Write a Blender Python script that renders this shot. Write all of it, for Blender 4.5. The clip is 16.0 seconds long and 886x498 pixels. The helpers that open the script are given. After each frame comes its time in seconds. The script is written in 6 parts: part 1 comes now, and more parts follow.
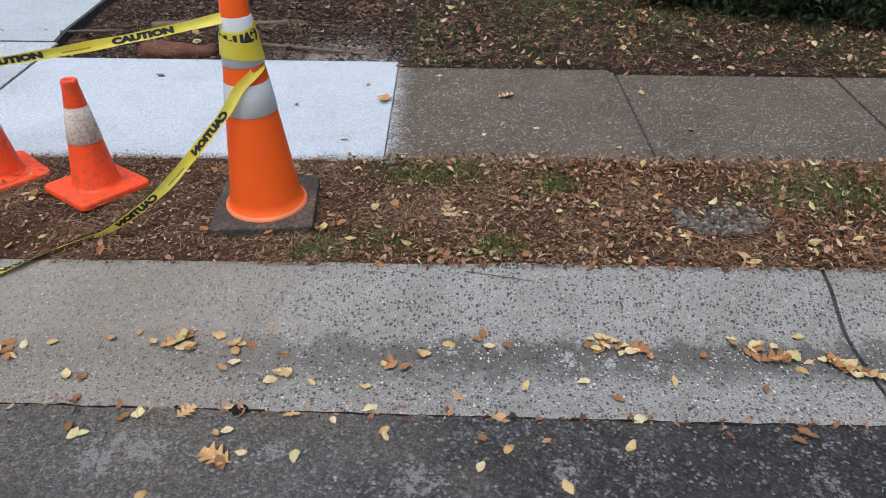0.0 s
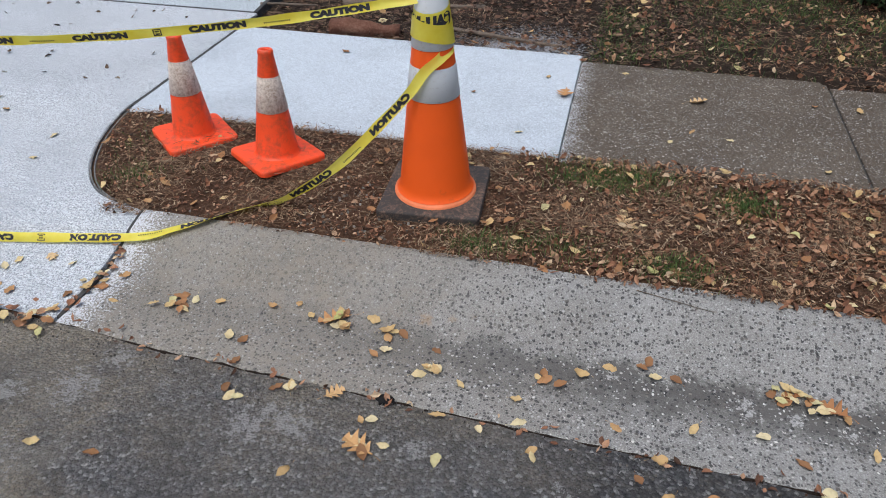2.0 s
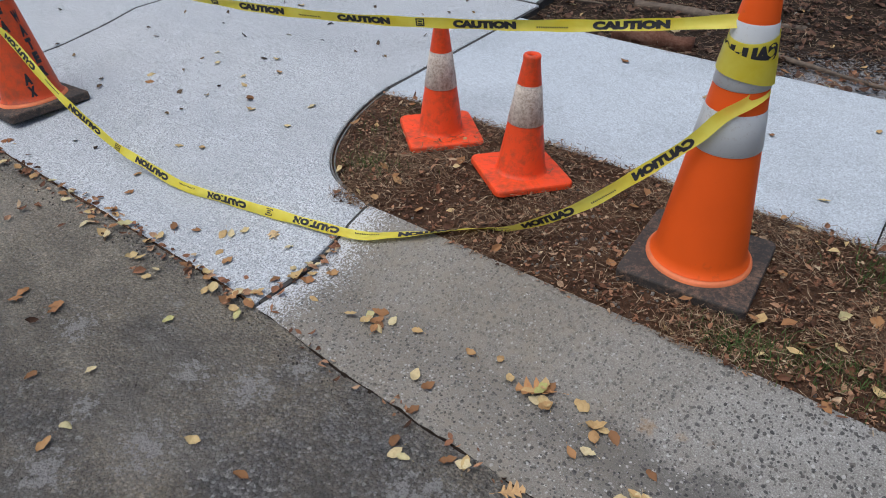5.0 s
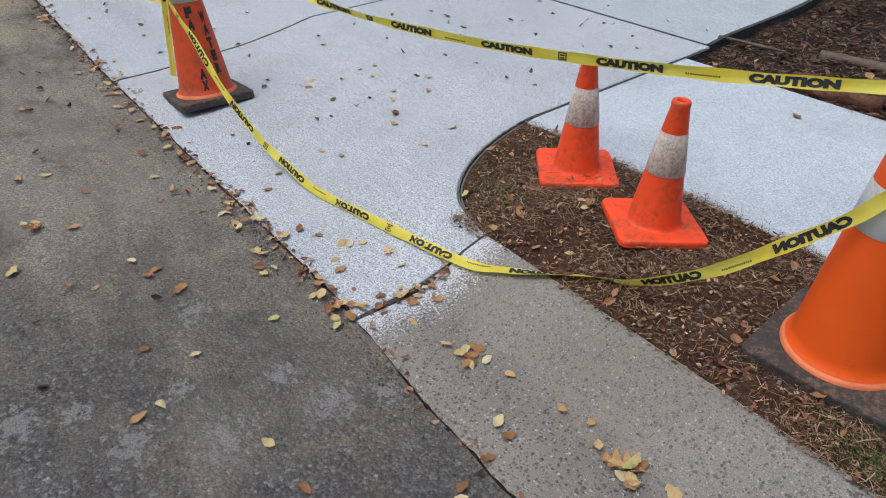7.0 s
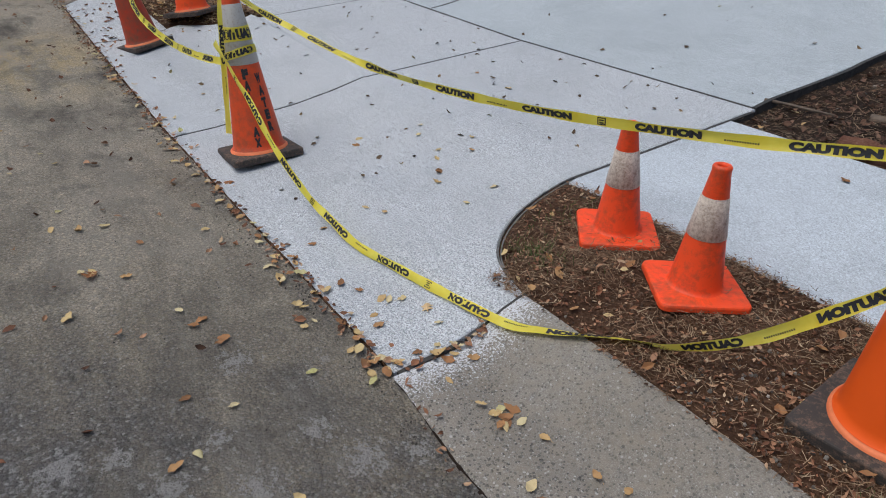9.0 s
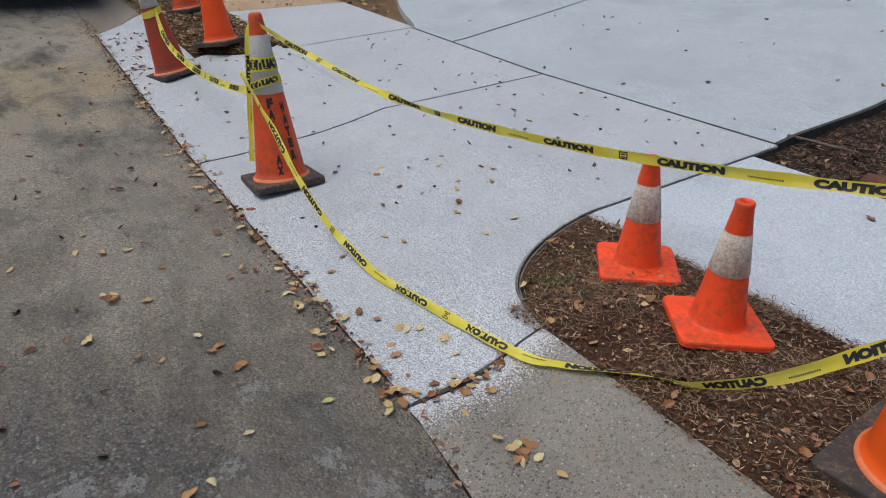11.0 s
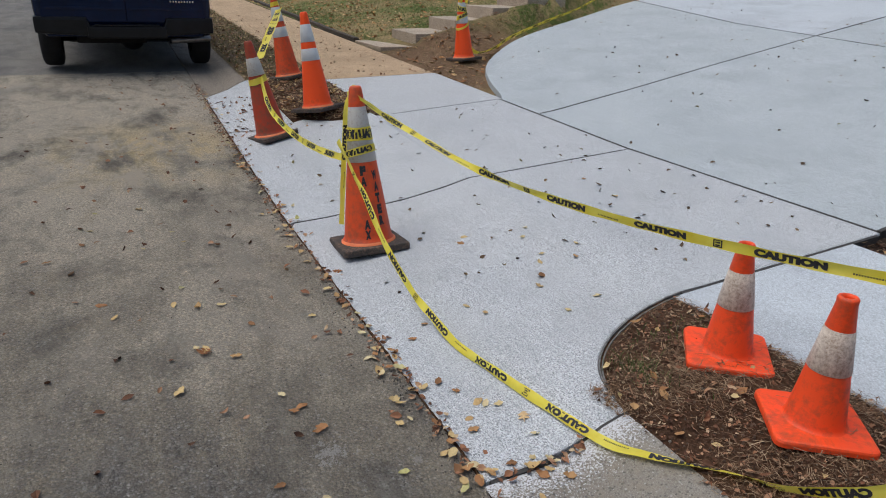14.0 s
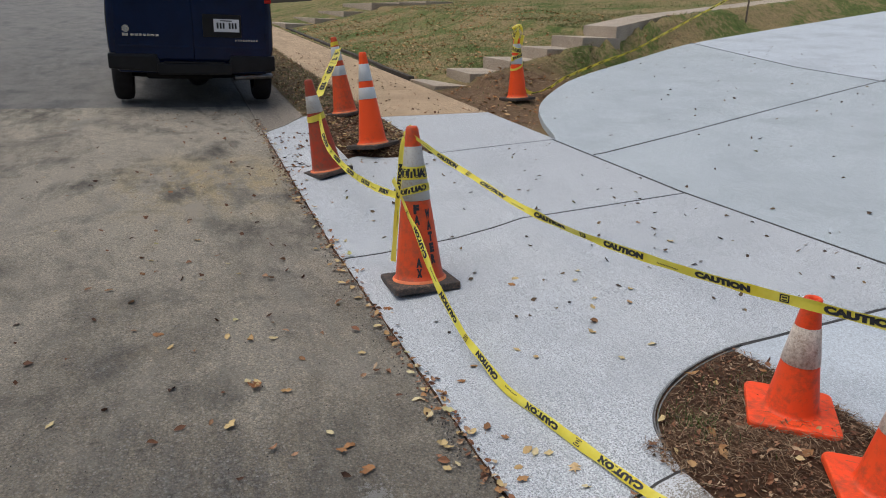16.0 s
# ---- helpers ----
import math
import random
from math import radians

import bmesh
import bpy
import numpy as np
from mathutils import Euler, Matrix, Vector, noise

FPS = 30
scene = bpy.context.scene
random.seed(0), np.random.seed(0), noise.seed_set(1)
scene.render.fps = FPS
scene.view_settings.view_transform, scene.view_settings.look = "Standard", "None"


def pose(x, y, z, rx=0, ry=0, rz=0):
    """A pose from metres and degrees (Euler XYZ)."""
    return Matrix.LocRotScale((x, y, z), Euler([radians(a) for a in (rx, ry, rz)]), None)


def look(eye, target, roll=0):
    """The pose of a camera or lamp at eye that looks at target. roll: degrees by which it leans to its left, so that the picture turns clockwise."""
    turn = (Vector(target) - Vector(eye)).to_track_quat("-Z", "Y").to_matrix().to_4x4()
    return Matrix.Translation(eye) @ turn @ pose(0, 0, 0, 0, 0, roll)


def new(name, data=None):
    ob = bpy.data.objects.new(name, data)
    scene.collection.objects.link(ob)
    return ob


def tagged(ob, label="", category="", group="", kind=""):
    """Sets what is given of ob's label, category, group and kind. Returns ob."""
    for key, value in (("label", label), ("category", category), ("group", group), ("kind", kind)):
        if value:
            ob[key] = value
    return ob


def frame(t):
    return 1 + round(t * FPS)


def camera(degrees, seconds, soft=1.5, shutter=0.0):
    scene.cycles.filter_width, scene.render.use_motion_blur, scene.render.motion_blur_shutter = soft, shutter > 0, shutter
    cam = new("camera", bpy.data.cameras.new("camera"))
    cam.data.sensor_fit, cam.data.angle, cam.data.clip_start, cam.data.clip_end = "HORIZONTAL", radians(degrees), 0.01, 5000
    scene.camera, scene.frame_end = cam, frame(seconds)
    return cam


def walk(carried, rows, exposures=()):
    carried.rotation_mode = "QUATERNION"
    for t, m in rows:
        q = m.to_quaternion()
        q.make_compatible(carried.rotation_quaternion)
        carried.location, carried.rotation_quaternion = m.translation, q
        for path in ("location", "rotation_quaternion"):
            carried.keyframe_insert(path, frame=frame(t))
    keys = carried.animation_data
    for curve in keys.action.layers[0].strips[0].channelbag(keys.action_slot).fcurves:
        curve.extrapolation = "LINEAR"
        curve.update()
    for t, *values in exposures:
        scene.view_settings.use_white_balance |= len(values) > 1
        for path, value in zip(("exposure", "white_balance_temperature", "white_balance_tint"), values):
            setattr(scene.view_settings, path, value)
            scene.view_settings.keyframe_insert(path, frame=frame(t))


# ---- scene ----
cam = camera(66.1, 16.0, soft=1.0)

PATH = [
    (0, (0.5, -2.221, 1.51), (0.516, -0.544, 0.421), 0.9),
    (0.5, (0.492, -2.205, 1.507), (0.397, -0.537, 0.408), 1.2),
    (1, (0.501, -2.187, 1.493), (0.245, -0.534, 0.397), 0.9),
    (1.5, (0.492, -2.166, 1.486), (0.119, -0.54, 0.384), 0.6),
    (2, (0.406, -2.1, 1.469), (0.011, -0.489, 0.353), 0.6),
    (2.5, (0.325, -2.036, 1.472), (-0.114, -0.432, 0.362), -0.4),
    (3, (0.312, -1.994, 1.464), (-0.179, -0.429, 0.32), -0.4),
    (3.5, (0.345, -1.903, 1.455), (-0.245, -0.378, 0.302), 1.7),
    (4, (0.359, -1.783, 1.432), (-0.393, -0.342, 0.267), 2.4),
    (4.5, (0.321, -1.733, 1.411), (-0.57, -0.379, 0.239), 1.6),
    (5, (0.223, -1.703, 1.406), (-0.758, -0.392, 0.258), 1.0),
    (5.2, (0.214, -1.684, 1.41), (-0.832, -0.419, 0.268), 0.7),
    (7.3, (0.247, -1.564, 1.401), (-1.072, -0.535, 0.304), 1.6),
    (7.5, (0.257, -1.561, 1.404), (-1.076, -0.54, 0.319), 1.5),
    (8, (0.253, -1.562, 1.414), (-1.117, -0.549, 0.367), 1.0),
    (8.5, (0.249, -1.566, 1.417), (-1.157, -0.56, 0.413), 1.5),
    (9, (0.255, -1.564, 1.428), (-1.188, -0.578, 0.455), 0.7),
    (9.2, (0.265, -1.559, 1.425), (-1.198, -0.589, 0.465), 0.4),
    (11.5, (0.246, -1.572, 1.436), (-1.271, -0.608, 0.559), 1.4),
    (12, (0.25, -1.58, 1.451), (-1.291, -0.63, 0.6), 1.9),
    (12.5, (0.249, -1.589, 1.461), (-1.329, -0.674, 0.641), 2.3),
    (13, (0.245, -1.595, 1.466), (-1.367, -0.714, 0.675), 1.7),
    (13.5, (0.237, -1.601, 1.475), (-1.408, -0.756, 0.714), 1.4),
    (14, (0.233, -1.608, 1.48), (-1.442, -0.8, 0.744), 1.4),
    (14.5, (0.228, -1.619, 1.487), (-1.477, -0.854, 0.774), 1.4),
    (15, (0.221, -1.624, 1.49), (-1.51, -0.897, 0.801), 2.1),
    (15.5, (0.211, -1.627, 1.491), (-1.539, -0.928, 0.821), 2.1),
    (16, (0.206, -1.628, 1.5), (-1.556, -0.933, 0.858), 1.8),
]
walk(cam, [(t, look(eye, target, roll)) for t, eye, target, roll in PATH],
     [(0.0, 0.27, 5850, 7), (1.5, 0.27, 5850, 7), (2.5, 0.1, 5850, 7), (4.0, 0.12, 5850, 7), (5.0, -0.08, 5870, 7), (7.5, 0.03, 5920, 7), (8.5, -0.03, 5970, 7), (9.2, -0.18, 5990, 7), (12.5, -0.16, 6050, 7), (16.0, -0.14, 6150, 7)])


# ---- world and light: overcast sky ----
world = bpy.data.worlds.new("sky")
scene.world = world
world.use_nodes = True
wn = world.node_tree
sky = wn.nodes.new("ShaderNodeTexSky")
sky.sky_type = "NISHITA"
sky.sun_disc = False
sky.sun_elevation = radians(66)
sky.sun_rotation = radians(200)
sky.dust_density = 6.0
sky.air_density = 1.0
wn.links.new(sky.outputs[0], wn.nodes["Background"].inputs[0])
wn.nodes["Background"].inputs[1].default_value = 0.115
sun = new("sun", bpy.data.lights.new("sun", "SUN"))
sun.data.energy = 1.2
sun.data.angle = radians(55)
sun.data.color = (1.0, 0.95, 0.89)
sun.matrix_world = look((-1.2, -2.4, 12), (0, 0, 0))


# ---- small builders ----
def finish(name, bm, material, parent=None, smooth=False):
    me = bpy.data.meshes.new(name)
    bm.normal_update()
    bm.to_mesh(me)
    bm.free()
    for m in (material if isinstance(material, (list, tuple)) else [material]):
        me.materials.append(m)
    if smooth:
        me.shade_smooth()
    ob = new(name, me)
    if parent is not None:
        ob.parent = parent
    return ob


def part(name, bm, material, parent, label="", smooth=False):
    ob = finish(name, bm, material, parent, smooth)
    if label:
        tagged(ob, label)
    return ob


def empty(name, m=None):
    ob = new(name)
    if m is not None:
        ob.matrix_world = m
    return ob


def box(bm, x0, x1, y0, y1, z0, z1, bevel=0.0, m=None):
    v = bmesh.ops.create_cube(bm, size=1.0)["verts"]
    for p in v:
        p.co = Vector(((x0 + x1) / 2 + p.co.x * (x1 - x0), (y0 + y1) / 2 + p.co.y * (y1 - y0), (z0 + z1) / 2 + p.co.z * (z1 - z0)))
    if bevel:
        edges = {e for p in v for e in p.link_edges}
        v = bmesh.ops.bevel(bm, geom=list(edges), offset=bevel, segments=2, affect="EDGES", profile=0.7)["verts"]
    if m is not None:
        bmesh.ops.transform(bm, matrix=m, verts=list({p for p in v}))
    return v


def lathe(bm, profile, n=40, mat=0):
    """Turn (radius, height) rows round z."""
    rings = []
    for r, z in profile:
        rings.append([bm.verts.new((r * math.cos(2 * math.pi * i / n), r * math.sin(2 * math.pi * i / n), z)) for i in range(n)])
    for a, b in zip(rings, rings[1:]):
        for i in range(n):
            f = bm.faces.new((a[i], a[(i + 1) % n], b[(i + 1) % n], b[i]))
            f.material_index = mat
    return rings


def interp(table, x):
    if x <= table[0][0]:
        return table[0][1]
    for (a, u), (b, v) in zip(table, table[1:]):
        if x <= b:
            return u + (v - u) * (x - a) / (b - a)
    return table[-1][1]


# ---- materials ----
def material(name, rough=0.8, metal=0.0):
    m = bpy.data.materials.new(name)
    m.use_nodes = True
    b = m.node_tree.nodes["Principled BSDF"]
    b.inputs["Roughness"].default_value = rough
    b.inputs["Metallic"].default_value = metal
    return m, m.node_tree.nodes, m.node_tree.links, b


def mathn(nodes, links, op, a, b=None, clamp=False):
    n = nodes.new("ShaderNodeMath")
    n.operation = op
    n.use_clamp = clamp
    for i, v in enumerate((a, b)):
        if v is None:
            continue
        if isinstance(v, (int, float)):
            n.inputs[i].default_value = v
        else:
            links.new(v, n.inputs[i])
    return n.outputs[0]


def position(nodes, links):
    return nodes.new("ShaderNodeNewGeometry").outputs["Position"]


def noise_tex(nodes, links, vec, scale, detail=4.0, rough=0.6, distort=0.0):
    n = nodes.new("ShaderNodeTexNoise")
    n.inputs["Scale"].default_value = scale
    n.inputs["Detail"].default_value = detail
    n.inputs["Roughness"].default_value = rough
    n.inputs["Distortion"].default_value = distort
    links.new(vec, n.inputs["Vector"])
    return n.outputs["Fac"]


def voronoi(nodes, links, vec, scale, feature="F1", out="Distance"):
    n = nodes.new("ShaderNodeTexVoronoi")
    n.feature = feature
    n.inputs["Scale"].default_value = scale
    links.new(vec, n.inputs["Vector"])
    return n.outputs[out]


def ramp(nodes, links, fac, stops, smooth=False):
    n = nodes.new("ShaderNodeValToRGB")
    if smooth:
        n.color_ramp.interpolation = "EASE"
    els = n.color_ramp.elements
    while len(els) < len(stops):
        els.new(0.5)
    for e, (p, c) in zip(els, stops):
        e.position = p
        e.color = (*c, 1) if len(c) == 3 else c
    links.new(fac, n.inputs[0])
    return n.outputs[0]


def mapr(nodes, links, fac, a, b, c=0.0, d=1.0):
    n = nodes.new("ShaderNodeMapRange")
    for i, v in zip((1, 2, 3, 4), (a, b, c, d)):
        n.inputs[i].default_value = v
    links.new(fac, n.inputs[0])
    return n.outputs[0]


def mixc(nodes, links, fac, a, b, blend="MIX"):
    n = nodes.new("ShaderNodeMix")
    n.data_type = "RGBA"
    n.blend_type = blend
    for s, v in ((n.inputs["Factor"], fac), (n.inputs[6], a), (n.inputs[7], b)):
        if isinstance(v, (int, float)):
            s.default_value = v
        elif isinstance(v, tuple):
            s.default_value = (*v, 1) if len(v) == 3 else v
        else:
            links.new(v, s)
    return n.outputs[2]


def bump(nodes, links, bsdf, height, strength=0.4, distance=0.01):
    n = nodes.new("ShaderNodeBump")
    n.inputs["Strength"].default_value = strength
    n.inputs["Distance"].default_value = distance
    links.new(height, n.inputs["Height"])
    links.new(n.outputs[0], bsdf.inputs["Normal"])


def plain(name, colour, rough=0.6, metal=0.0, spread=0.25, scale=12.0, bumpy=0.15, spec=0.5):
    """A paint, plastic or metal with slight mottling and grain."""
    m, n, l, b = material(name, rough, metal)
    co = n.new("ShaderNodeTexCoord").outputs["Object"]
    f = noise_tex(n, l, co, scale, 5, 0.65)
    dark = tuple(c * (1 - spread) for c in colour)
    light = tuple(min(1, c * (1 + spread)) for c in colour)
    l.new(ramp(n, l, f, [(0.3, dark), (0.7, light)]), b.inputs["Base Color"])
    b.inputs["Specular IOR Level"].default_value = spec
    if bumpy:
        bump(n, l, b, noise_tex(n, l, co, scale * 14, 3), bumpy, 0.002)
    return m


def warped(n, l, amount=0.022):
    """World position, slightly stirred so that grains are ragged."""
    p = position(n, l)
    t = n.new("ShaderNodeTexNoise")
    t.inputs["Scale"].default_value = 55
    t.inputs["Detail"].default_value = 2
    l.new(p, t.inputs["Vector"])
    s = n.new("ShaderNodeVectorMath")
    s.operation = "MULTIPLY_ADD"
    l.new(t.outputs["Color"], s.inputs[0])
    s.inputs[1].default_value = (amount, amount, amount)
    l.new(p, s.inputs[2])
    return s.outputs[0]


def concrete(name, light, dark, pebble=0.0, pebble_colour=(0.08, 0.08, 0.08), spray=None, grain=1.0, broom=None, silt=False, stipple=0.85, specks=None):
    """Concrete: broad stains, fine sand grain, exposed pebbles, and white overspray by a mask of the plan."""
    m, n, l, b = material(name, 0.9)
    p = warped(n, l)
    broad = noise_tex(n, l, p, 1.7, 5, 0.65)
    mid = noise_tex(n, l, p, 14, 5, 0.7)
    raw = position(n, l)
    fine = noise_tex(n, l, raw, 210, 2, 0.6)
    speck = noise_tex(n, l, raw, 110, 3, 0.8)
    c = ramp(n, l, mathn(n, l, "ADD", mathn(n, l, "MULTIPLY", broad, 0.6), mathn(n, l, "MULTIPLY", mid, 0.4)), [(0.32, dark), (0.68, light)])
    c = mixc(n, l, mapr(n, l, noise_tex(n, l, raw, 150, 3, 0.75), 0.515, 0.56, 0.0, stipple), c, tuple(x * 0.13 for x in dark))
    c = mixc(n, l, mapr(n, l, noise_tex(n, l, p, 1.3, 4, 0.6, 0.5), 0.48, 0.68, 0.0, 0.4), c, tuple(x * 0.5 for x in dark))
    c = mixc(n, l, mapr(n, l, noise_tex(n, l, raw, 34, 6, 0.85), 0.46, 0.62, 0.0, 0.3), c, tuple(x * 0.5 for x in dark))
    c = mixc(n, l, mapr(n, l, speck, 0.53, 0.62, 0.0, 0.6), c, tuple(min(0.85, x * 1.25) for x in light))
    if not pebble:
        # small pits left by the float
        pit = noise_tex(n, l, raw, 135, 3, 0.8)
        c = mixc(n, l, mapr(n, l, pit, 0.53, 0.585, 0.0, stipple * 0.9), c, tuple(x * 0.36 for x in dark))
        c = mixc(n, l, mapr(n, l, pit, 0.44, 0.36, 0.0, 0.5), c, tuple(min(0.9, x * 1.16) for x in light))
    h = mathn(n, l, "MULTIPLY", fine, grain)
    if pebble:
        d = voronoi(n, l, p, 52)
        r = voronoi(n, l, p, 52, out="Color")
        sep = n.new("ShaderNodeSeparateColor")
        l.new(r, sep.inputs[0])
        size = mapr(n, l, mathn(n, l, "POWER", sep.outputs[0], 2.0), 0.02, 1.0, -0.02, 0.5)
        stone = mathn(n, l, "LESS_THAN", d, size)
        region = mapr(n, l, noise_tex(n, l, p, 1.1, 3), 0.35, 0.6, 0.45, 1.0)
        tone = ramp(n, l, sep.outputs[1], [(0.0, pebble_colour), (0.75, tuple(x * 2.1 for x in pebble_colour)), (1.0, (0.62, 0.58, 0.52))])
        c = mixc(n, l, mathn(n, l, "MULTIPLY", mathn(n, l, "MULTIPLY", stone, pebble), region), c, tone)
        d2 = voronoi(n, l, p, 125)
        small = mathn(n, l, "LESS_THAN", d2, 0.3)
        c = mixc(n, l, mathn(n, l, "MULTIPLY", small, 0.6 * pebble), c, tuple(x * 1.6 for x in pebble_colour))
        h = mathn(n, l, "ADD", h, mathn(n, l, "MULTIPLY", mapr(n, l, d, 0.0, 0.45, 1.0, 0.0), 0.8 * pebble))
    if specks:
        share = 0.85
        if silt:
            sq = n.new("ShaderNodeSeparateXYZ")
            l.new(p, sq.inputs[0])
            share = mathn(n, l, "MULTIPLY", mapr(n, l, sq.outputs[0], -0.6, 0.6, 0.2, 0.8), mapr(n, l, sq.outputs[1], -0.42, -0.58, 0.6, 1.2))
        tiny = voronoi(n, l, p, 115)
        tone = voronoi(n, l, p, 115, out="Color")
        st = n.new("ShaderNodeSeparateColor")
        l.new(tone, st.inputs[0])
        pick = mathn(n, l, "MULTIPLY", mathn(n, l, "LESS_THAN", tiny, 0.42), mathn(n, l, "LESS_THAN", st.outputs[0], 0.6))
        c = mixc(n, l, mathn(n, l, "MULTIPLY", pick, share), c, ramp(n, l, st.outputs[1], [(0.0, specks[0]), (0.7, specks[1]), (1.0, (0.66, 0.63, 0.58))]))
    if silt:
        # grime settled along the bottom of the gutter
        sy = n.new("ShaderNodeSeparateXYZ")
        l.new(p, sy.inputs[0])
        yy = mathn(n, l, "ADD", sy.outputs[1], mathn(n, l, "MULTIPLY", mathn(n, l, "SUBTRACT", noise_tex(n, l, p, 9, 7, 0.85), 0.5), 0.75))
        line = mathn(n, l, "MULTIPLY", mapr(n, l, yy, -0.44, -0.52), mapr(n, l, yy, -0.66, -0.56))
        c = mixc(n, l, mathn(n, l, "MULTIPLY", line, mathn(n, l, "MULTIPLY", mapr(n, l, sy.outputs[0], -0.5, 0.5, 0.15, 0.75), mapr(n, l, speck, 0.42, 0.56, 0.45, 1.0))), c, (0.075, 0.07, 0.064))
        tanned = mathn(n, l, "MULTIPLY", mapr(n, l, sy.outputs[0], 0.9, -0.4, 0.0, 1.0), mapr(n, l, noise_tex(n, l, p, 3, 4), 0.4, 0.65, 0.3, 0.75))
        c = mixc(n, l, tanned, c, (0.2, 0.178, 0.142))
    if broom:
        w = n.new("ShaderNodeTexWave")
        w.bands_direction = broom
        w.inputs["Scale"].default_value = 28
        w.inputs["Distortion"].default_value = 5
        w.inputs["Detail"].default_value = 4
        w.inputs["Detail Scale"].default_value = 2
        l.new(p, w.inputs["Vector"])
        h = mathn(n, l, "ADD", h, mathn(n, l, "MULTIPLY", w.outputs["Fac"], 0.5))
        c = mixc(n, l, mathn(n, l, "MULTIPLY", w.outputs["Fac"], 0.2), c, tuple(x * 0.6 for x in dark))
        # drag marks of the broom and damp clouds
        q = n.new("ShaderNodeVectorMath")
        q.operation = "MULTIPLY"
        l.new(raw, q.inputs[0])
        q.inputs[1].default_value = (1.0, 14.0, 1.0) if broom == "X" else (14.0, 1.0, 1.0)
        drag = noise_tex(n, l, q.outputs[0], 5.5, 6, 0.8)
        c = mixc(n, l, mapr(n, l, drag, 0.46, 0.60, 0.0, 0.5), c, tuple(x * 0.62 for x in dark))
        cloud = noise_tex(n, l, raw, 1.15, 4, 0.6, 0.7)
        c = mixc(n, l, mapr(n, l, cloud, 0.45, 0.68, 0.0, 0.4), c, tuple(x * 0.72 for x in dark))
    if spray:
        # white curing spray that fades out past the fresh slab, along x
        a, e = spray
        sx = n.new("ShaderNodeSeparateXYZ")
        l.new(p, sx.inputs[0])
        f = mapr(n, l, sx.outputs[0], a, e, 1.0, 0.0)
        f = mathn(n, l, "ADD", f, mathn(n, l, "MULTIPLY", mathn(n, l, "SUBTRACT", noise_tex(n, l, p, 9, 4), 0.5), 0.7))
        f = mathn(n, l, "ADD", f, mathn(n, l, "MULTIPLY", mathn(n, l, "SUBTRACT", fine, 0.5), 2.6))
        drops = mathn(n, l, "ADD", f, mathn(n, l, "MULTIPLY", mathn(n, l, "SUBTRACT", noise_tex(n, l, raw, 140, 3, 0.75), 0.5), 3.6))
        c = mixc(n, l, mapr(n, l, drops, 0.6, 0.85, 0.0, 0.85), c, (0.66, 0.68, 0.71))
    l.new(c, b.inputs["Base Color"])
    b.inputs["Specular IOR Level"].default_value = 0.25
    bump(n, l, b, h, 0.55, 0.004)
    return m


def spots(n, l, p, places):
    """A mask that is 1 in the middle of each round place (x, y, radius) and falls to 0 at its rim."""
    out = None
    for x, y, r in places:
        o = n.new("ShaderNodeVectorMath")
        o.operation = "DISTANCE"
        l.new(p, o.inputs[0])
        o.inputs[1].default_value = (x, y, 0.01)
        v = mapr(n, l, o.outputs["Value"], 0.0, r, 1.0, 0.0)
        out = v if out is None else mathn(n, l, "MAXIMUM", out, v)
    return out


def grains(n, l, p, scale, share, small, large):
    """Stones in a matrix: a 0-1 mask of crisp pebbles, a random number for each, and the distance to its middle."""
    d = voronoi(n, l, p, scale)
    sep = n.new("ShaderNodeSeparateColor")
    l.new(voronoi(n, l, p, scale, out="Color"), sep.inputs[0])
    size = mapr(n, l, sep.outputs[0], 1.0 - share, 1.0, small, large)
    gap = mathn(n, l, "SUBTRACT", size, d)
    on = mathn(n, l, "GREATER_THAN", sep.outputs[0], 1.0 - share)
    return mathn(n, l, "MULTIPLY", mapr(n, l, gap, 0.0, 0.03), on), sep.outputs[1], gap


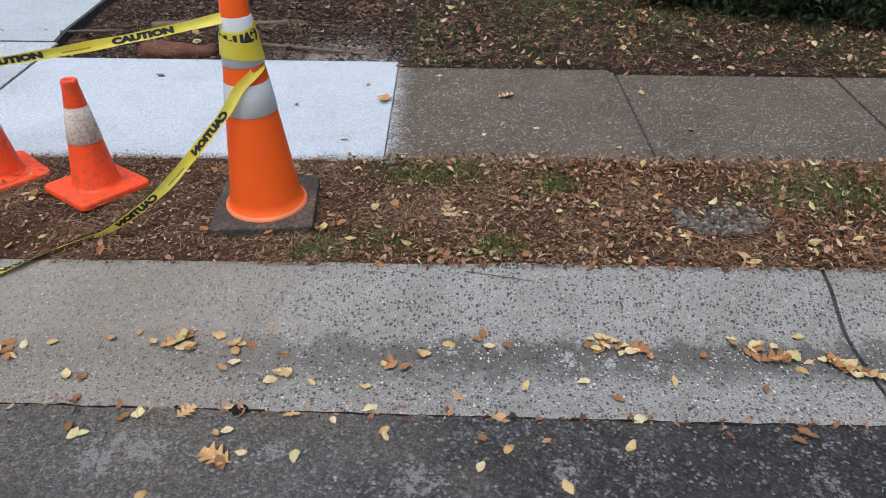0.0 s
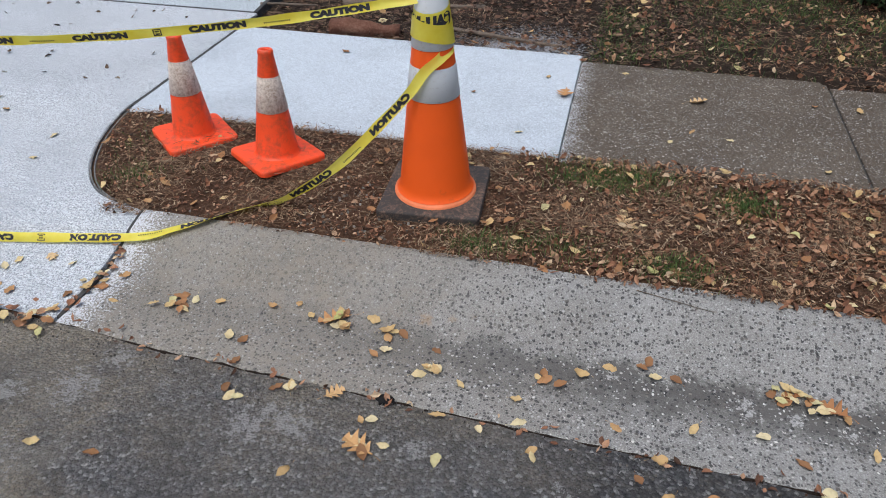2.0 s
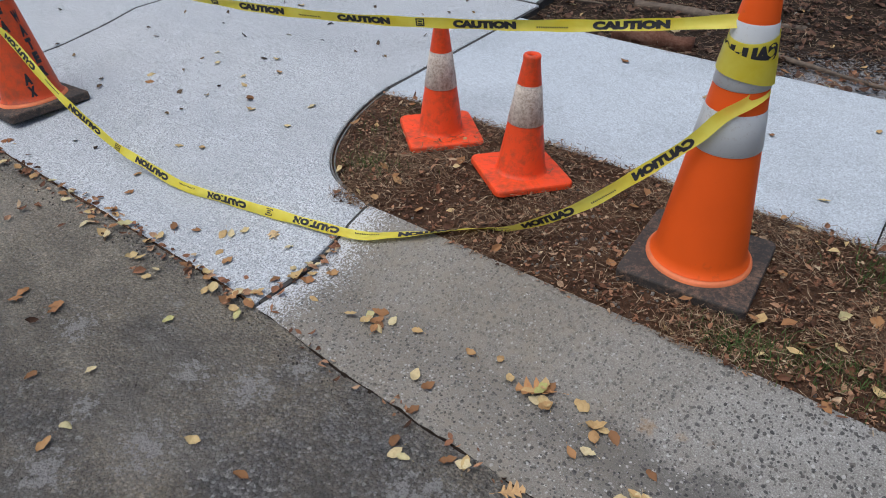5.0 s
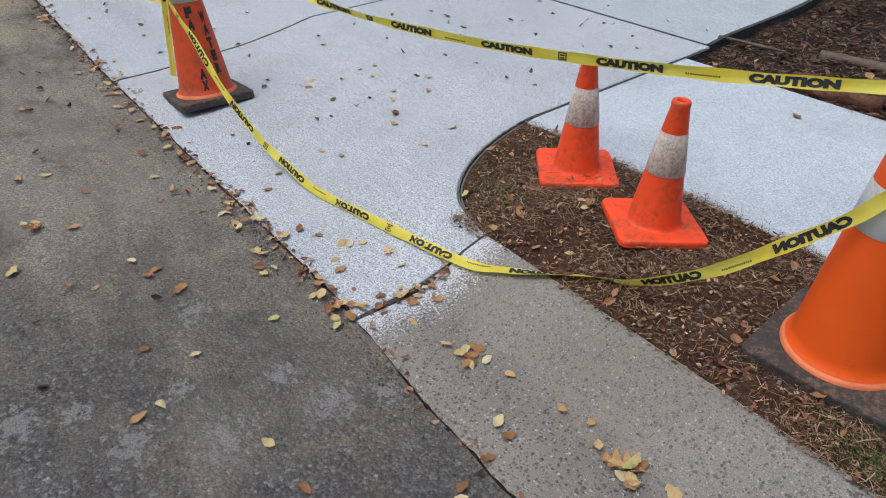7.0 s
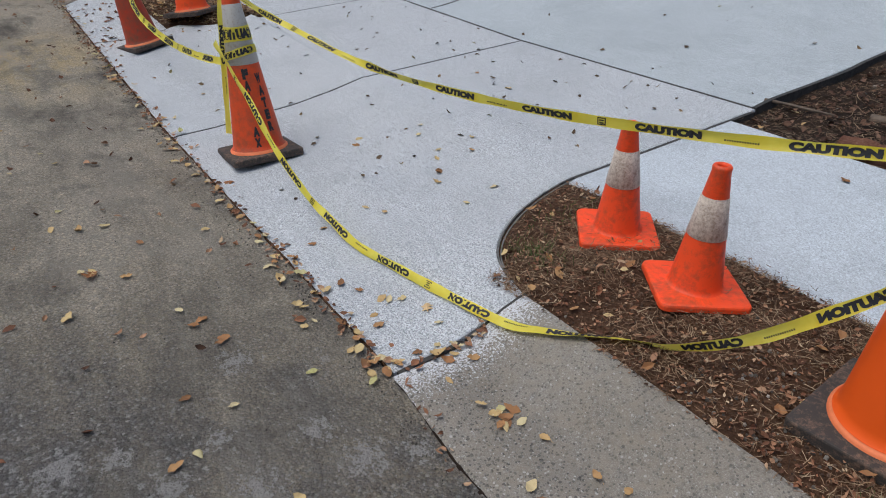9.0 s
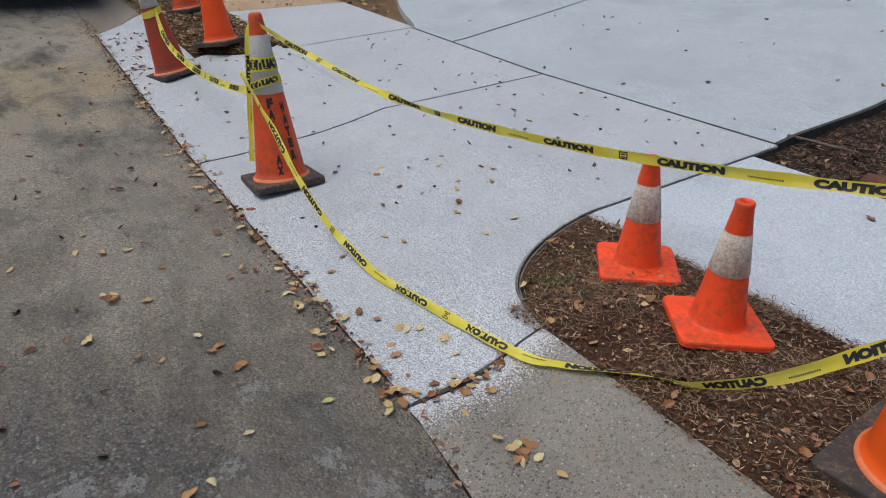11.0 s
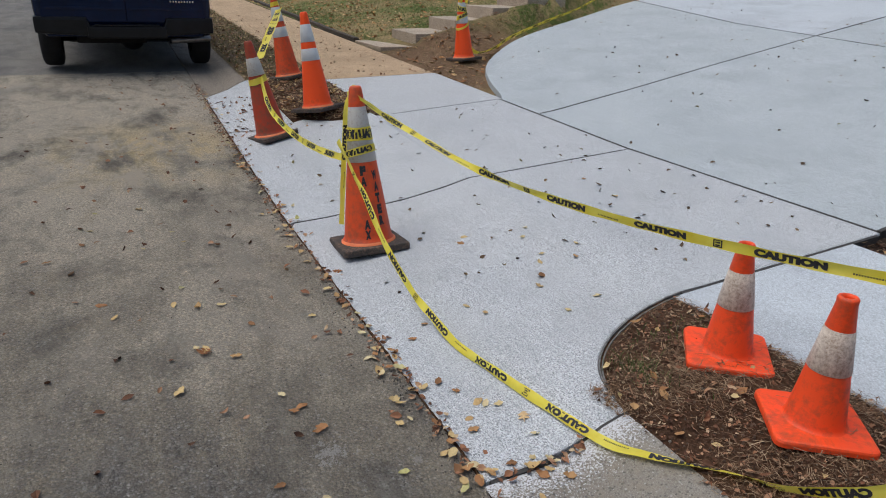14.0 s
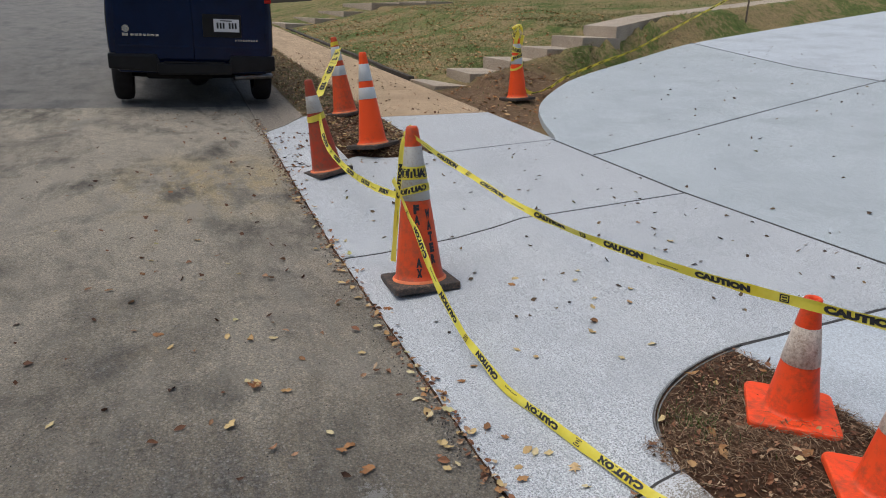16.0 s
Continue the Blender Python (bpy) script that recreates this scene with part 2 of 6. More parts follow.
def curb_concrete():
    """Old kerb: pale sanded mortar, worn down to dark pebbles on the crown and to pale ones in the gutter."""
    m, n, l, b = material("curb_concrete", 0.9)
    p = warped(n, l, 0.010)
    raw = position(n, l)
    sx = n.new("ShaderNodeSeparateXYZ")
    l.new(raw, sx.inputs[0])
    x, y = sx.outputs[0], sx.outputs[1]
    broad = noise_tex(n, l, raw, 2.4, 5, 0.6, 0.4)
    mid = noise_tex(n, l, raw, 19, 5, 0.7)
    sand = noise_tex(n, l, raw, 260, 2, 0.6)
    f = mathn(n, l, "ADD", mathn(n, l, "MULTIPLY", broad, 0.6), mathn(n, l, "MULTIPLY", mid, 0.4))
    c = ramp(n, l, f, [(0.34, (0.19, 0.182, 0.165)), (0.62, (0.31, 0.302, 0.284))])
    c = mixc(n, l, mapr(n, l, sand, 0.48, 0.58, 0.0, 0.42), c, (0.12, 0.116, 0.106))
    c = mixc(n, l, mapr(n, l, sand, 0.45, 0.36, 0.0, 0.4), c, (0.52, 0.51, 0.485))
    wander = mathn(n, l, "MULTIPLY", mathn(n, l, "SUBTRACT", broad, 0.5), 1.3)
    low = mapr(n, l, mathn(n, l, "ADD", y, mathn(n, l, "MULTIPLY", mathn(n, l, "SUBTRACT", noise_tex(n, l, raw, 5, 5, 0.7), 0.5), 0.12)), -0.44, -0.52)
    worn = mathn(n, l, "ADD", mapr(n, l, mathn(n, l, "ADD", x, wander), -0.5, 0.55), mathn(n, l, "MULTIPLY", low, 0.45), True)
    # damp tan film near the new slab
    film = mathn(n, l, "MULTIPLY", mapr(n, l, mathn(n, l, "ADD", x, wander), 0.5, -0.5, 0.0, 1.0), mapr(n, l, mid, 0.35, 0.65, 0.35, 0.8))
    c = mixc(n, l, mathn(n, l, "MULTIPLY", film, 0.9), c, (0.25, 0.215, 0.163))
    # grime along the bottom
    yy = mathn(n, l, "ADD", y, mathn(n, l, "MULTIPLY", mathn(n, l, "SUBTRACT", noise_tex(n, l, raw, 8, 7, 0.8), 0.5), 0.4))
    line = mathn(n, l, "MULTIPLY", mapr(n, l, yy, -0.46, -0.51), mapr(n, l, yy, -0.70, -0.58))
    c = mixc(n, l, mathn(n, l, "MULTIPLY", line, mapr(n, l, x, -0.5, 0.5, 0.2, 0.85)), c, (0.085, 0.08, 0.072))
    # pale stones bared in the gutter
    pale, tone, gap = grains(n, l, p, 74, 0.38, 0.12, 0.42)
    c = mixc(n, l, mathn(n, l, "MULTIPLY", pale, mathn(n, l, "MULTIPLY", low, worn)), c, ramp(n, l, tone, [(0.0, (0.26, 0.25, 0.235)), (0.7, (0.50, 0.48, 0.45)), (1.0, (0.66, 0.64, 0.60))]))
    # dark pebbles
    o = n.new("ShaderNodeVectorMath")
    o.operation = "ADD"
    l.new(p, o.inputs[0])
    o.inputs[1].default_value = (3.3, 1.7, 0.0)
    dark, tone2, gap2 = grains(n, l, o.outputs[0], 74, 0.68, 0.12, 0.47)
    c = mixc(n, l, mathn(n, l, "MULTIPLY", dark, mapr(n, l, worn, 0.1, 0.8, 0.2, 0.8)), c, ramp(n, l, tone2, [(0.0, (0.026, 0.026, 0.029)), (0.6, (0.058, 0.056, 0.056)), (0.88, (0.11, 0.098, 0.086)), (1.0, (0.26, 0.24, 0.21))]))
    tiny, tone3, gap3 = grains(n, l, p, 110, 0.6, 0.2, 0.48)
    c = mixc(n, l, mathn(n, l, "MULTIPLY", tiny, mapr(n, l, worn, 0.0, 1.0, 0.55, 0.9)), c, ramp(n, l, tone3, [(0.0, (0.045, 0.044, 0.045)), (0.75, (0.12, 0.115, 0.108)), (0.85, (0.44, 0.43, 0.41))]))
    # rust-tan splashes and a smear of cement
    tan = mathn(n, l, "ADD", spots(n, l, raw, ((-0.06, -0.433, 0.06), (0.03, -0.41, 0.05), (0.09, -0.395, 0.05), (-0.3, -0.3, 0.07))), mathn(n, l, "MULTIPLY", mathn(n, l, "SUBTRACT", noise_tex(n, l, raw, 30, 5, 0.8), 0.5), 1.6))
    c = mixc(n, l, mapr(n, l, tan, 0.45, 0.75, 0.0, 0.5), c, (0.33, 0.22, 0.12))
    cem = mathn(n, l, "ADD", spots(n, l, raw, ((0.93, -0.565, 0.11), (1.07, -0.575, 0.09), (1.2, -0.592, 0.10), (0.55, -0.53, 0.07))), mathn(n, l, "MULTIPLY", mathn(n, l, "SUBTRACT", noise_tex(n, l, raw, 45, 6, 0.8), 0.5), 4.0))
    c = mixc(n, l, mapr(n, l, cem, 0.85, 1.05, 0.0, 0.65), c, (0.48, 0.47, 0.45))
    # white curing spray by the new slab
    s = mathn(n, l, "ADD", mapr(n, l, x, -1.27, -1.03, 0.95, 0.0), mathn(n, l, "MULTIPLY", mathn(n, l, "SUBTRACT", noise_tex(n, l, raw, 140, 3, 0.75), 0.5), 3.2))
    c = mixc(n, l, mapr(n, l, s, 0.5, 0.75, 0.0, 0.85), c, (0.66, 0.68, 0.71))
    l.new(c, b.inputs["Base Color"])
    b.inputs["Specular IOR Level"].default_value = 0.25
    h = mathn(n, l, "ADD", mathn(n, l, "MULTIPLY", sand, 0.5), mathn(n, l, "MULTIPLY", mathn(n, l, "ADD", mapr(n, l, gap, -0.1, 0.3), mapr(n, l, gap2, -0.1, 0.3)), 0.9))
    bump(n, l, b, h, 0.7, 0.005)
    return m


NEW_CONCRETE = concrete("fresh_concrete", (0.74, 0.775, 0.81), (0.615, 0.65, 0.685), grain=1.0, broom="X")
WALK_CONCRETE = concrete("fresh_walk_concrete", (0.59, 0.64, 0.685), (0.515, 0.56, 0.605), grain=0.8, stipple=0.32)
DRIVE_CONCRETE = concrete("drive_concrete", (0.635, 0.695, 0.735), (0.53, 0.585, 0.62), grain=0.8, broom="X", stipple=0.6)
SPRAYED_CURB = curb_concrete()
OLD_WALK = concrete("old_walk_concrete", (0.165, 0.134, 0.1), (0.077, 0.06, 0.044), 0.55, (0.05, 0.044, 0.034), spray=(0.2, 0.38), stipple=0.6, specks=((0.055, 0.044, 0.033), (0.16, 0.13, 0.098)))
FAR_CURB = concrete("far_curb_concrete", (0.36, 0.315, 0.26), (0.24, 0.205, 0.165), 0.3, (0.12, 0.11, 0.1))
TAN_WALK = concrete("tan_walk_concrete", (0.63, 0.465, 0.30), (0.45, 0.325, 0.20), 0.25, (0.14, 0.12, 0.1))
STEP_CONCRETE = concrete("step_concrete", (0.56, 0.47, 0.37), (0.40, 0.33, 0.255), 0.15, stipple=0.5)


def asphalt():
    """Worn surfacing: bared stones, tan silt between and over them, crisp cement spatter."""
    m, n, l, b = material("asphalt", 0.88)
    p = warped(n, l, 0.008)
    raw = position(n, l)
    drawn = n.new("ShaderNodeVectorMath")
    drawn.operation = "MULTIPLY"
    l.new(raw, drawn.inputs[0])
    drawn.inputs[1].default_value = (0.6, 1.3, 1.0)
    broad = noise_tex(n, l, drawn.outputs[0], 0.9, 6, 0.62, 0.8)
    mid = noise_tex(n, l, drawn.outputs[0], 3.6, 7, 0.74)
    d = voronoi(n, l, p, 105)
    sep = n.new("ShaderNodeSeparateColor")
    l.new(voronoi(n, l, p, 105, out="Color"), sep.inputs[0])
    c = ramp(n, l, sep.outputs[0], [(0.0, (0.13, 0.129, 0.13)), (0.6, (0.235, 0.232, 0.23)), (0.9, (0.36, 0.355, 0.345)), (1.0, (0.58, 0.57, 0.55))])
    # tan silt left by water and wheels, thick up the street and thin near the old gutter
    sx = n.new("ShaderNodeSeparateXYZ")
    l.new(raw, sx.inputs[0])
    # a younger, blacker length begins near the open gutter
    young = mapr(n, l, mathn(n, l, "ADD", sx.outputs[0], mathn(n, l, "MULTIPLY", mathn(n, l, "SUBTRACT", noise_tex(n, l, raw, 1.1, 7, 0.7, 0.8), 0.5), 3.4)), 0.1, 1.0, 0.0, 1.0)
    c = mixc(n, l, mathn(n, l, "MULTIPLY", young, 0.85), c, ramp(n, l, sep.outputs[0], [(0.0, (0.028, 0.028, 0.031)), (0.7, (0.052, 0.052, 0.057)), (0.92, (0.11, 0.11, 0.112)), (1.0, (0.40, 0.39, 0.37))]))
    away = mapr(n, l, sx.outputs[0], 1.2, -2.4, -0.17, 0.15)
    f = mathn(n, l, "ADD", mathn(n, l, "ADD", mathn(n, l, "MULTIPLY", broad, 0.5), mathn(n, l, "MULTIPLY", mid, 0.5)), away)
    # a darker wheel path out in the lane
    o = n.new("ShaderNodeVectorMath")
    o.operation = "DISTANCE"
    l.new(drawn.outputs[0], o.inputs[0])
    o.inputs[1].default_value = (-1.15, -2.75, 0.0)
    f = mathn(n, l, "SUBTRACT", f, mapr(n, l, o.outputs["Value"], 0.3, 1.15, 0.10, 0.0))
    grit = mapr(n, l, noise_tex(n, l, raw, 95, 5, 0.85), 0.40, 0.55, 0.4, 1.0)
    tan = ramp(n, l, f, [(0.45, (0.265, 0.228, 0.174)), (0.58, (0.42, 0.366, 0.28)), (0.68, (0.64, 0.563, 0.435))])
    c = mixc(n, l, mathn(n, l, "MULTIPLY", mapr(n, l, f, 0.36, 0.56, 0.06, 0.97), grit), c, tan)
    # dust brushed into ochre patches
    dust = mapr(n, l, noise_tex(n, l, raw, 3.1, 6, 0.75, 1.0), 0.56, 0.66)
    c = mixc(n, l, mathn(n, l, "MULTIPLY", mathn(n, l, "MULTIPLY", dust, grit), mapr(n, l, sx.outputs[0], 0.6, -0.8, 0.1, 0.55)), c, (0.43, 0.36, 0.255))
    # spilled sand in the middle of the lane
    o = n.new("ShaderNodeVectorMath")
    o.operation = "SUBTRACT"
    l.new(raw, o.inputs[0])
    o.inputs[1].default_value = (-5.9, -1.38, 0.1)
    ln = n.new("ShaderNodeVectorMath")
    ln.operation = "LENGTH"
    l.new(o.outputs[0], ln.inputs[0])
    sand = mathn(n, l, "MULTIPLY", mapr(n, l, ln.outputs["Value"], 1.25, 0.25), mapr(n, l, mid, 0.42, 0.55))
    c = mixc(n, l, mathn(n, l, "MULTIPLY", sand, 0.85), c, (0.60, 0.48, 0.27))
    # stone relief shaded into the colour: paler tops, darker gaps, under a gritty skin
    skin = noise_tex(n, l, raw, 80, 6, 0.82)
    painted_relief = mathn(n, l, "MULTIPLY", mapr(n, l, d, 0.2, 0.66, 1.2, 0.9), mathn(n, l, "MULTIPLY", mapr(n, l, sep.outputs[1], 0.0, 1.0, 0.86, 1.14), mapr(n, l, skin, 0.36, 0.64, 1.28, 0.72)))
    c = mixc(n, l, 1.0, c, painted_relief, "MULTIPLY")
    patch = noise_tex(n, l, raw, 2.1, 7, 0.72, 0.5)
    c = mixc(n, l, mapr(n, l, patch, 0.52, 0.66, 0.0, 0.5), c, (0.135, 0.127, 0.114))
    chalk = mathn(n, l, "ADD", noise_tex(n, l, drawn.outputs[0], 1.7, 8, 0.78, 0.6), mathn(n, l, "MULTIPLY", mathn(n, l, "SUBTRACT", skin, 0.5), 0.35))
    c = mixc(n, l, mathn(n, l, "MULTIPLY", mapr(n, l, chalk, 0.53, 0.66, 0.0, 0.6), mapr(n, l, sx.outputs[0], 0.8, -1.0, 0.1, 1.0)), c, (0.44, 0.405, 0.345))
    # pale cement spatter
    g = mathn(n, l, "SUBTRACT", noise_tex(n, l, raw, 34, 7, 0.8), 0.5)
    thick = spots(n, l, raw, ((-0.99, -0.965, 0.15), (-1.165, -1.03, 0.12), (-0.93, -0.82, 0.10), (-1.03, -1.25, 0.16), (-1.17, -1.45, 0.15), (-1.4, -1.68, 0.15), (-1.36, -1.54, 0.10), (-1.28, -1.28, 0.09), (-1.6, -1.12, 0.14), (-0.43, -0.97, 0.14), (-0.31, -0.94, 0.14), (-0.38, -0.90, 0.08), (0.447, -1.03, 0.14), (0.85, -1.01, 0.10), (0.05, -0.93, 0.09)))
    sp = mapr(n, l, mathn(n, l, "ADD", thick, mathn(n, l, "MULTIPLY", g, 4.2)), 0.70, 0.76)
    s = noise_tex(n, l, raw, 3.6, 7, 0.75)
    near = mathn(n, l, "MULTIPLY", mapr(n, l, sx.outputs[0], -3.2, -1.2, 0.0, 1.0), mapr(n, l, sx.outputs[1], -2.3, -1.3, 0.0, 1.0))
    thin = mathn(n, l, "MULTIPLY", mapr(n, l, mathn(n, l, "ADD", s, mathn(n, l, "MULTIPLY", g, 1.1)), 0.64, 0.70), near)
    c = mixc(n, l, mathn(n, l, "MAXIMUM", mathn(n, l, "MULTIPLY", sp, 0.85), mathn(n, l, "MULTIPLY", thin, 0.6)), c, (0.54, 0.52, 0.49))
    # oil and tyre stains, and rubbed pale scuffs, on the length in front of the parked van
    reach = mapr(n, l, sx.outputs[0], -3.4, -5.2, 0.0, 1.0)
    stain = mapr(n, l, noise_tex(n, l, drawn.outputs[0], 1.5, 8, 0.66, 0.25), 0.50, 0.64, 0.0, 0.75)
    c = mixc(n, l, mathn(n, l, "MULTIPLY", stain, reach), c, (0.088, 0.083, 0.075))
    scuff = mapr(n, l, noise_tex(n, l, drawn.outputs[0], 2.8, 8, 0.74, 0.3), 0.52, 0.64, 0.0, 0.8)
    c = mixc(n, l, mathn(n, l, "MULTIPLY", scuff, reach), c, (0.52, 0.465, 0.38))
    # older, paler surfacing up the street past a straight cut
    old = mapr(n, l, mathn(n, l, "ADD", sx.outputs[0], mathn(n, l, "MULTIPLY", mid, 0.12)), -9.36, -9.42, 0.0, 0.75)
    c = mixc(n, l, old, c, ramp(n, l, mid, [(0.3, (0.17, 0.17, 0.172)), (0.7, (0.25, 0.25, 0.252))]))
    l.new(c, b.inputs["Base Color"])
    b.inputs["Specular IOR Level"].default_value = 0.3
    bump(n, l, b, mathn(n, l, "ADD", mapr(n, l, d, 0.0, 0.7, 1.0, 0.0), mathn(n, l, "MULTIPLY", skin, 2.5)), 1.0, 0.012)
    return m


def soil(name, a, b_, c_, spray=False):
    m, n, l, b = material(name, 0.95)
    p = position(n, l)
    f = noise_tex(n, l, p, 6, 6, 0.7)
    g = noise_tex(n, l, p, 70, 5, 0.75)
    c = ramp(n, l, mathn(n, l, "ADD", mathn(n, l, "MULTIPLY", f, 0.5), mathn(n, l, "MULTIPLY", g, 0.5)), [(0.3, a), (0.5, b_), (0.72, c_)])
    if spray:
        # white curing spray that drifted past the slab's back edge
        o = n.new("ShaderNodeVectorMath")
        o.operation = "DISTANCE"
        l.new(p, o.inputs[0])
        o.inputs[1].default_value = (-0.15, 1.95, 0.2)
        w = mathn(n, l, "ADD", mapr(n, l, o.outputs["Value"], 0.15, 0.85, 0.75, 0.0), mathn(n, l, "MULTIPLY", mathn(n, l, "SUBTRACT", g, 0.5), 1.8))
        c = mixc(n, l, mapr(n, l, w, 0.45, 0.75, 0.0, 0.8), c, (0.45, 0.46, 0.48))
    l.new(c, b.inputs["Base Color"])
    b.inputs["Specular IOR Level"].default_value = 0.15
    bump(n, l, b, mathn(n, l, "ADD", g, noise_tex(n, l, p, 220, 3)), 0.9, 0.012)
    return m


def turf(name):
    """Thin mown grass: green and straw patches at several sizes over brown earth."""
    m, n, l, b = material(name, 0.95)
    p = position(n, l)
    f = noise_tex(n, l, p, 0.55, 5, 0.7, 0.6)
    g = noise_tex(n, l, p, 7, 6, 0.75)
    h = noise_tex(n, l, p, 26, 6, 0.85)
    v = mathn(n, l, "ADD", mathn(n, l, "MULTIPLY", f, 0.55), mathn(n, l, "MULTIPLY", g, 0.45))
    c = ramp(n, l, v, [(0.35, (0.06, 0.105, 0.024)), (0.46, (0.13, 0.16, 0.048)), (0.53, (0.29, 0.225, 0.11)), (0.68, (0.38, 0.27, 0.15))])
    c = mixc(n, l, mapr(n, l, h, 0.47, 0.62, 0.0, 0.8), c, (0.06, 0.055, 0.025))
    # bare dug earth along the new concrete
    o = n.new("ShaderNodeVectorMath")
    o.operation = "DISTANCE"
    l.new(p, o.inputs[0])
    o.inputs[1].default_value = (-8.7, 2.9, 0.5)
    bare = mapr(n, l, mathn(n, l, "ADD", o.outputs["Value"], mathn(n, l, "MULTIPLY", g, 1.6)), 3.0, 2.2)
    c = mixc(n, l, bare, c, ramp(n, l, h, [(0.35, (0.10, 0.062, 0.036)), (0.65, (0.30, 0.2, 0.12))]))
    l.new(c, b.inputs["Base Color"])
    b.inputs["Specular IOR Level"].default_value = 0.1
    bump(n, l, b, mathn(n, l, "ADD", g, h), 0.8, 0.02)
    return m


TURF = turf("thin_turf")
ASPHALT = asphalt()
SOIL = soil("verge_soil", (0.018, 0.010, 0.006), (0.088, 0.047, 0.027), (0.19, 0.115, 0.07))
MULCH = soil("dark_mulch", (0.012, 0.009, 0.007), (0.032, 0.022, 0.016), (0.075, 0.053, 0.039), True)
LAWN_SOIL = soil("lawn_soil", (0.10, 0.08, 0.045), (0.19, 0.15, 0.085), (0.30, 0.23, 0.14))
FORM_STRIP = plain("grey_form_strip", (0.15, 0.147, 0.14), 0.9, 0, 0.45, 40, 0.6)
BLACK_FELT = plain("black_joint_filler", (0.045, 0.043, 0.041), 0.9, 0, 0.4, 30, 0.4)


def litter(name, stops, rough=0.75, trans=0.0):
    """Leaves, straw and blades: colour by piece, with blotches."""
    m, n, l, b = material(name, rough)
    r = n.new("ShaderNodeNewGeometry").outputs["Random Per Island"]
    o = n.new("ShaderNodeObjectInfo").outputs["Random"]
    v = mathn(n, l, "FRACT", mathn(n, l, "ADD", r, o))
    c = ramp(n, l, v, stops)
    p = position(n, l)
    c = mixc(n, l, mapr(n, l, noise_tex(n, l, p, 90, 4, 0.7), 0.45, 0.8, 0.0, 0.45), c, stops[0][1])
    l.new(c, b.inputs["Base Color"])
    b.inputs["Specular IOR Level"].default_value = 0.3
    return m


LEAF = litter("fallen_leaf", [(0.0, (0.20, 0.10, 0.045)), (0.2, (0.36, 0.18, 0.075)), (0.4, (0.50, 0.34, 0.15)), (0.7, (0.60, 0.47, 0.23)), (0.9, (0.64, 0.55, 0.33)), (1.0, (0.42, 0.42, 0.15))])
BROWN_LEAF = litter("brown_litter", [(0.0, (0.055, 0.028, 0.016)), (0.35, (0.165, 0.074, 0.04)), (0.6, (0.30, 0.14, 0.074)), (0.85, (0.43, 0.255, 0.148)), (1.0, (0.57, 0.45, 0.29))])
STRAW = litter("dry_straw", [(0.0, (0.045, 0.025, 0.014)), (0.4, (0.165, 0.096, 0.053)), (0.75, (0.285, 0.182, 0.106)), (1.0, (0.45, 0.35, 0.225))])
GRASS = litter("grass_blades", [(0.0, (0.06, 0.10, 0.025)), (0.4, (0.12, 0.165, 0.045)), (0.65, (0.26, 0.24, 0.10)), (0.8, (0.42, 0.35, 0.19)), (1.0, (0.5, 0.42, 0.26))])
GREEN = litter("green_blades", [(0.0, (0.03, 0.065, 0.015)), (0.5, (0.07, 0.13, 0.03)), (1.0, (0.16, 0.2, 0.06))])
DARK_LEAF = litter("dark_driveway_leaf", [(0.0, (0.07, 0.045, 0.03)), (0.5, (0.13, 0.085, 0.05)), (0.85, (0.25, 0.17, 0.09)), (1.0, (0.2, 0.19, 0.08))])
STONE = litter("pebble_grey", [(0.0, (0.06, 0.052, 0.045)), (0.6, (0.14, 0.125, 0.105)), (0.95, (0.24, 0.22, 0.19)), (1.0, (0.40, 0.37, 0.33))])
CRUMB = litter("soil_crumb", [(0.0, (0.03, 0.018, 0.012)), (0.5, (0.085, 0.052, 0.034)), (1.0, (0.17, 0.115, 0.08))])


# ---- lie of the land ----
def rise(x):
    return 0.055 * max(0.0, -(x + 4.2)) if x > -40 else 0.055 * 35.8


APRON_END, APRON_FAR = -1.255, -8.60


def yard(x, y):
    """The bank beyond the walk: gentle behind the near walk, steeper by the steps."""
    if x > -2:
        return 0.20 + 0.06 * (y - 1.85) + (0.10 * (y - 3.2) if y > 3.2 else 0)
    return rise(x) * 0.6 + 0.205 + (y - 2.3) * 0.10 + 0.045 * min(3.0, max(0.0, -8.5 - x)) * min(1.0, max(0.0, (y - 2.6) / 1.5))


def zg(x, y):
    """Height of the finished surface."""
    if y < -0.72:
        return rise(x) + 0.006 * min(4.0, -0.72 - y)
    flare = APRON_FAR < x < APRON_END
    if y < 0.6:
        if flare:
            dish = interp(((-0.72, 0.0), (-0.45, 0.014), (-0.2, 0.045), (0.06, 0.072), (0.35, 0.118), (0.6, 0.17)), y)
            near = interp(((-0.72, 0.0), (-0.5, 0.02), (-0.3, 0.075), (-0.15, 0.108), (0.6, 0.17)), y)
            k = min(1.0, (APRON_END - x) / 1.1)
            flat = rise(x) + near + (dish - near) * k
            if x > APRON_FAR + 1.0:
                return flat
            t = x - APRON_FAR
            return flat * t + (1 - t) * curb_profile(x, y)
        return curb_profile(x, y)
    if y < 2.3:
        return rise(x) * 0.6 + 0.17 + (y - 0.6) * 0.022
    return yard(x, y)


def curb_profile(x, y):
    """The rolled kerb and the verge behind it."""
    k = rise(x) * (1 - 0.4 * (y + 0.72) / 1.32)
    return k + interp(((-0.72, 0.0), (-0.60, 0.002), (-0.50, 0.006), (-0.42, 0.022), (-0.28, 0.095), (-0.2, 0.12), (0.6, 0.18)), y)


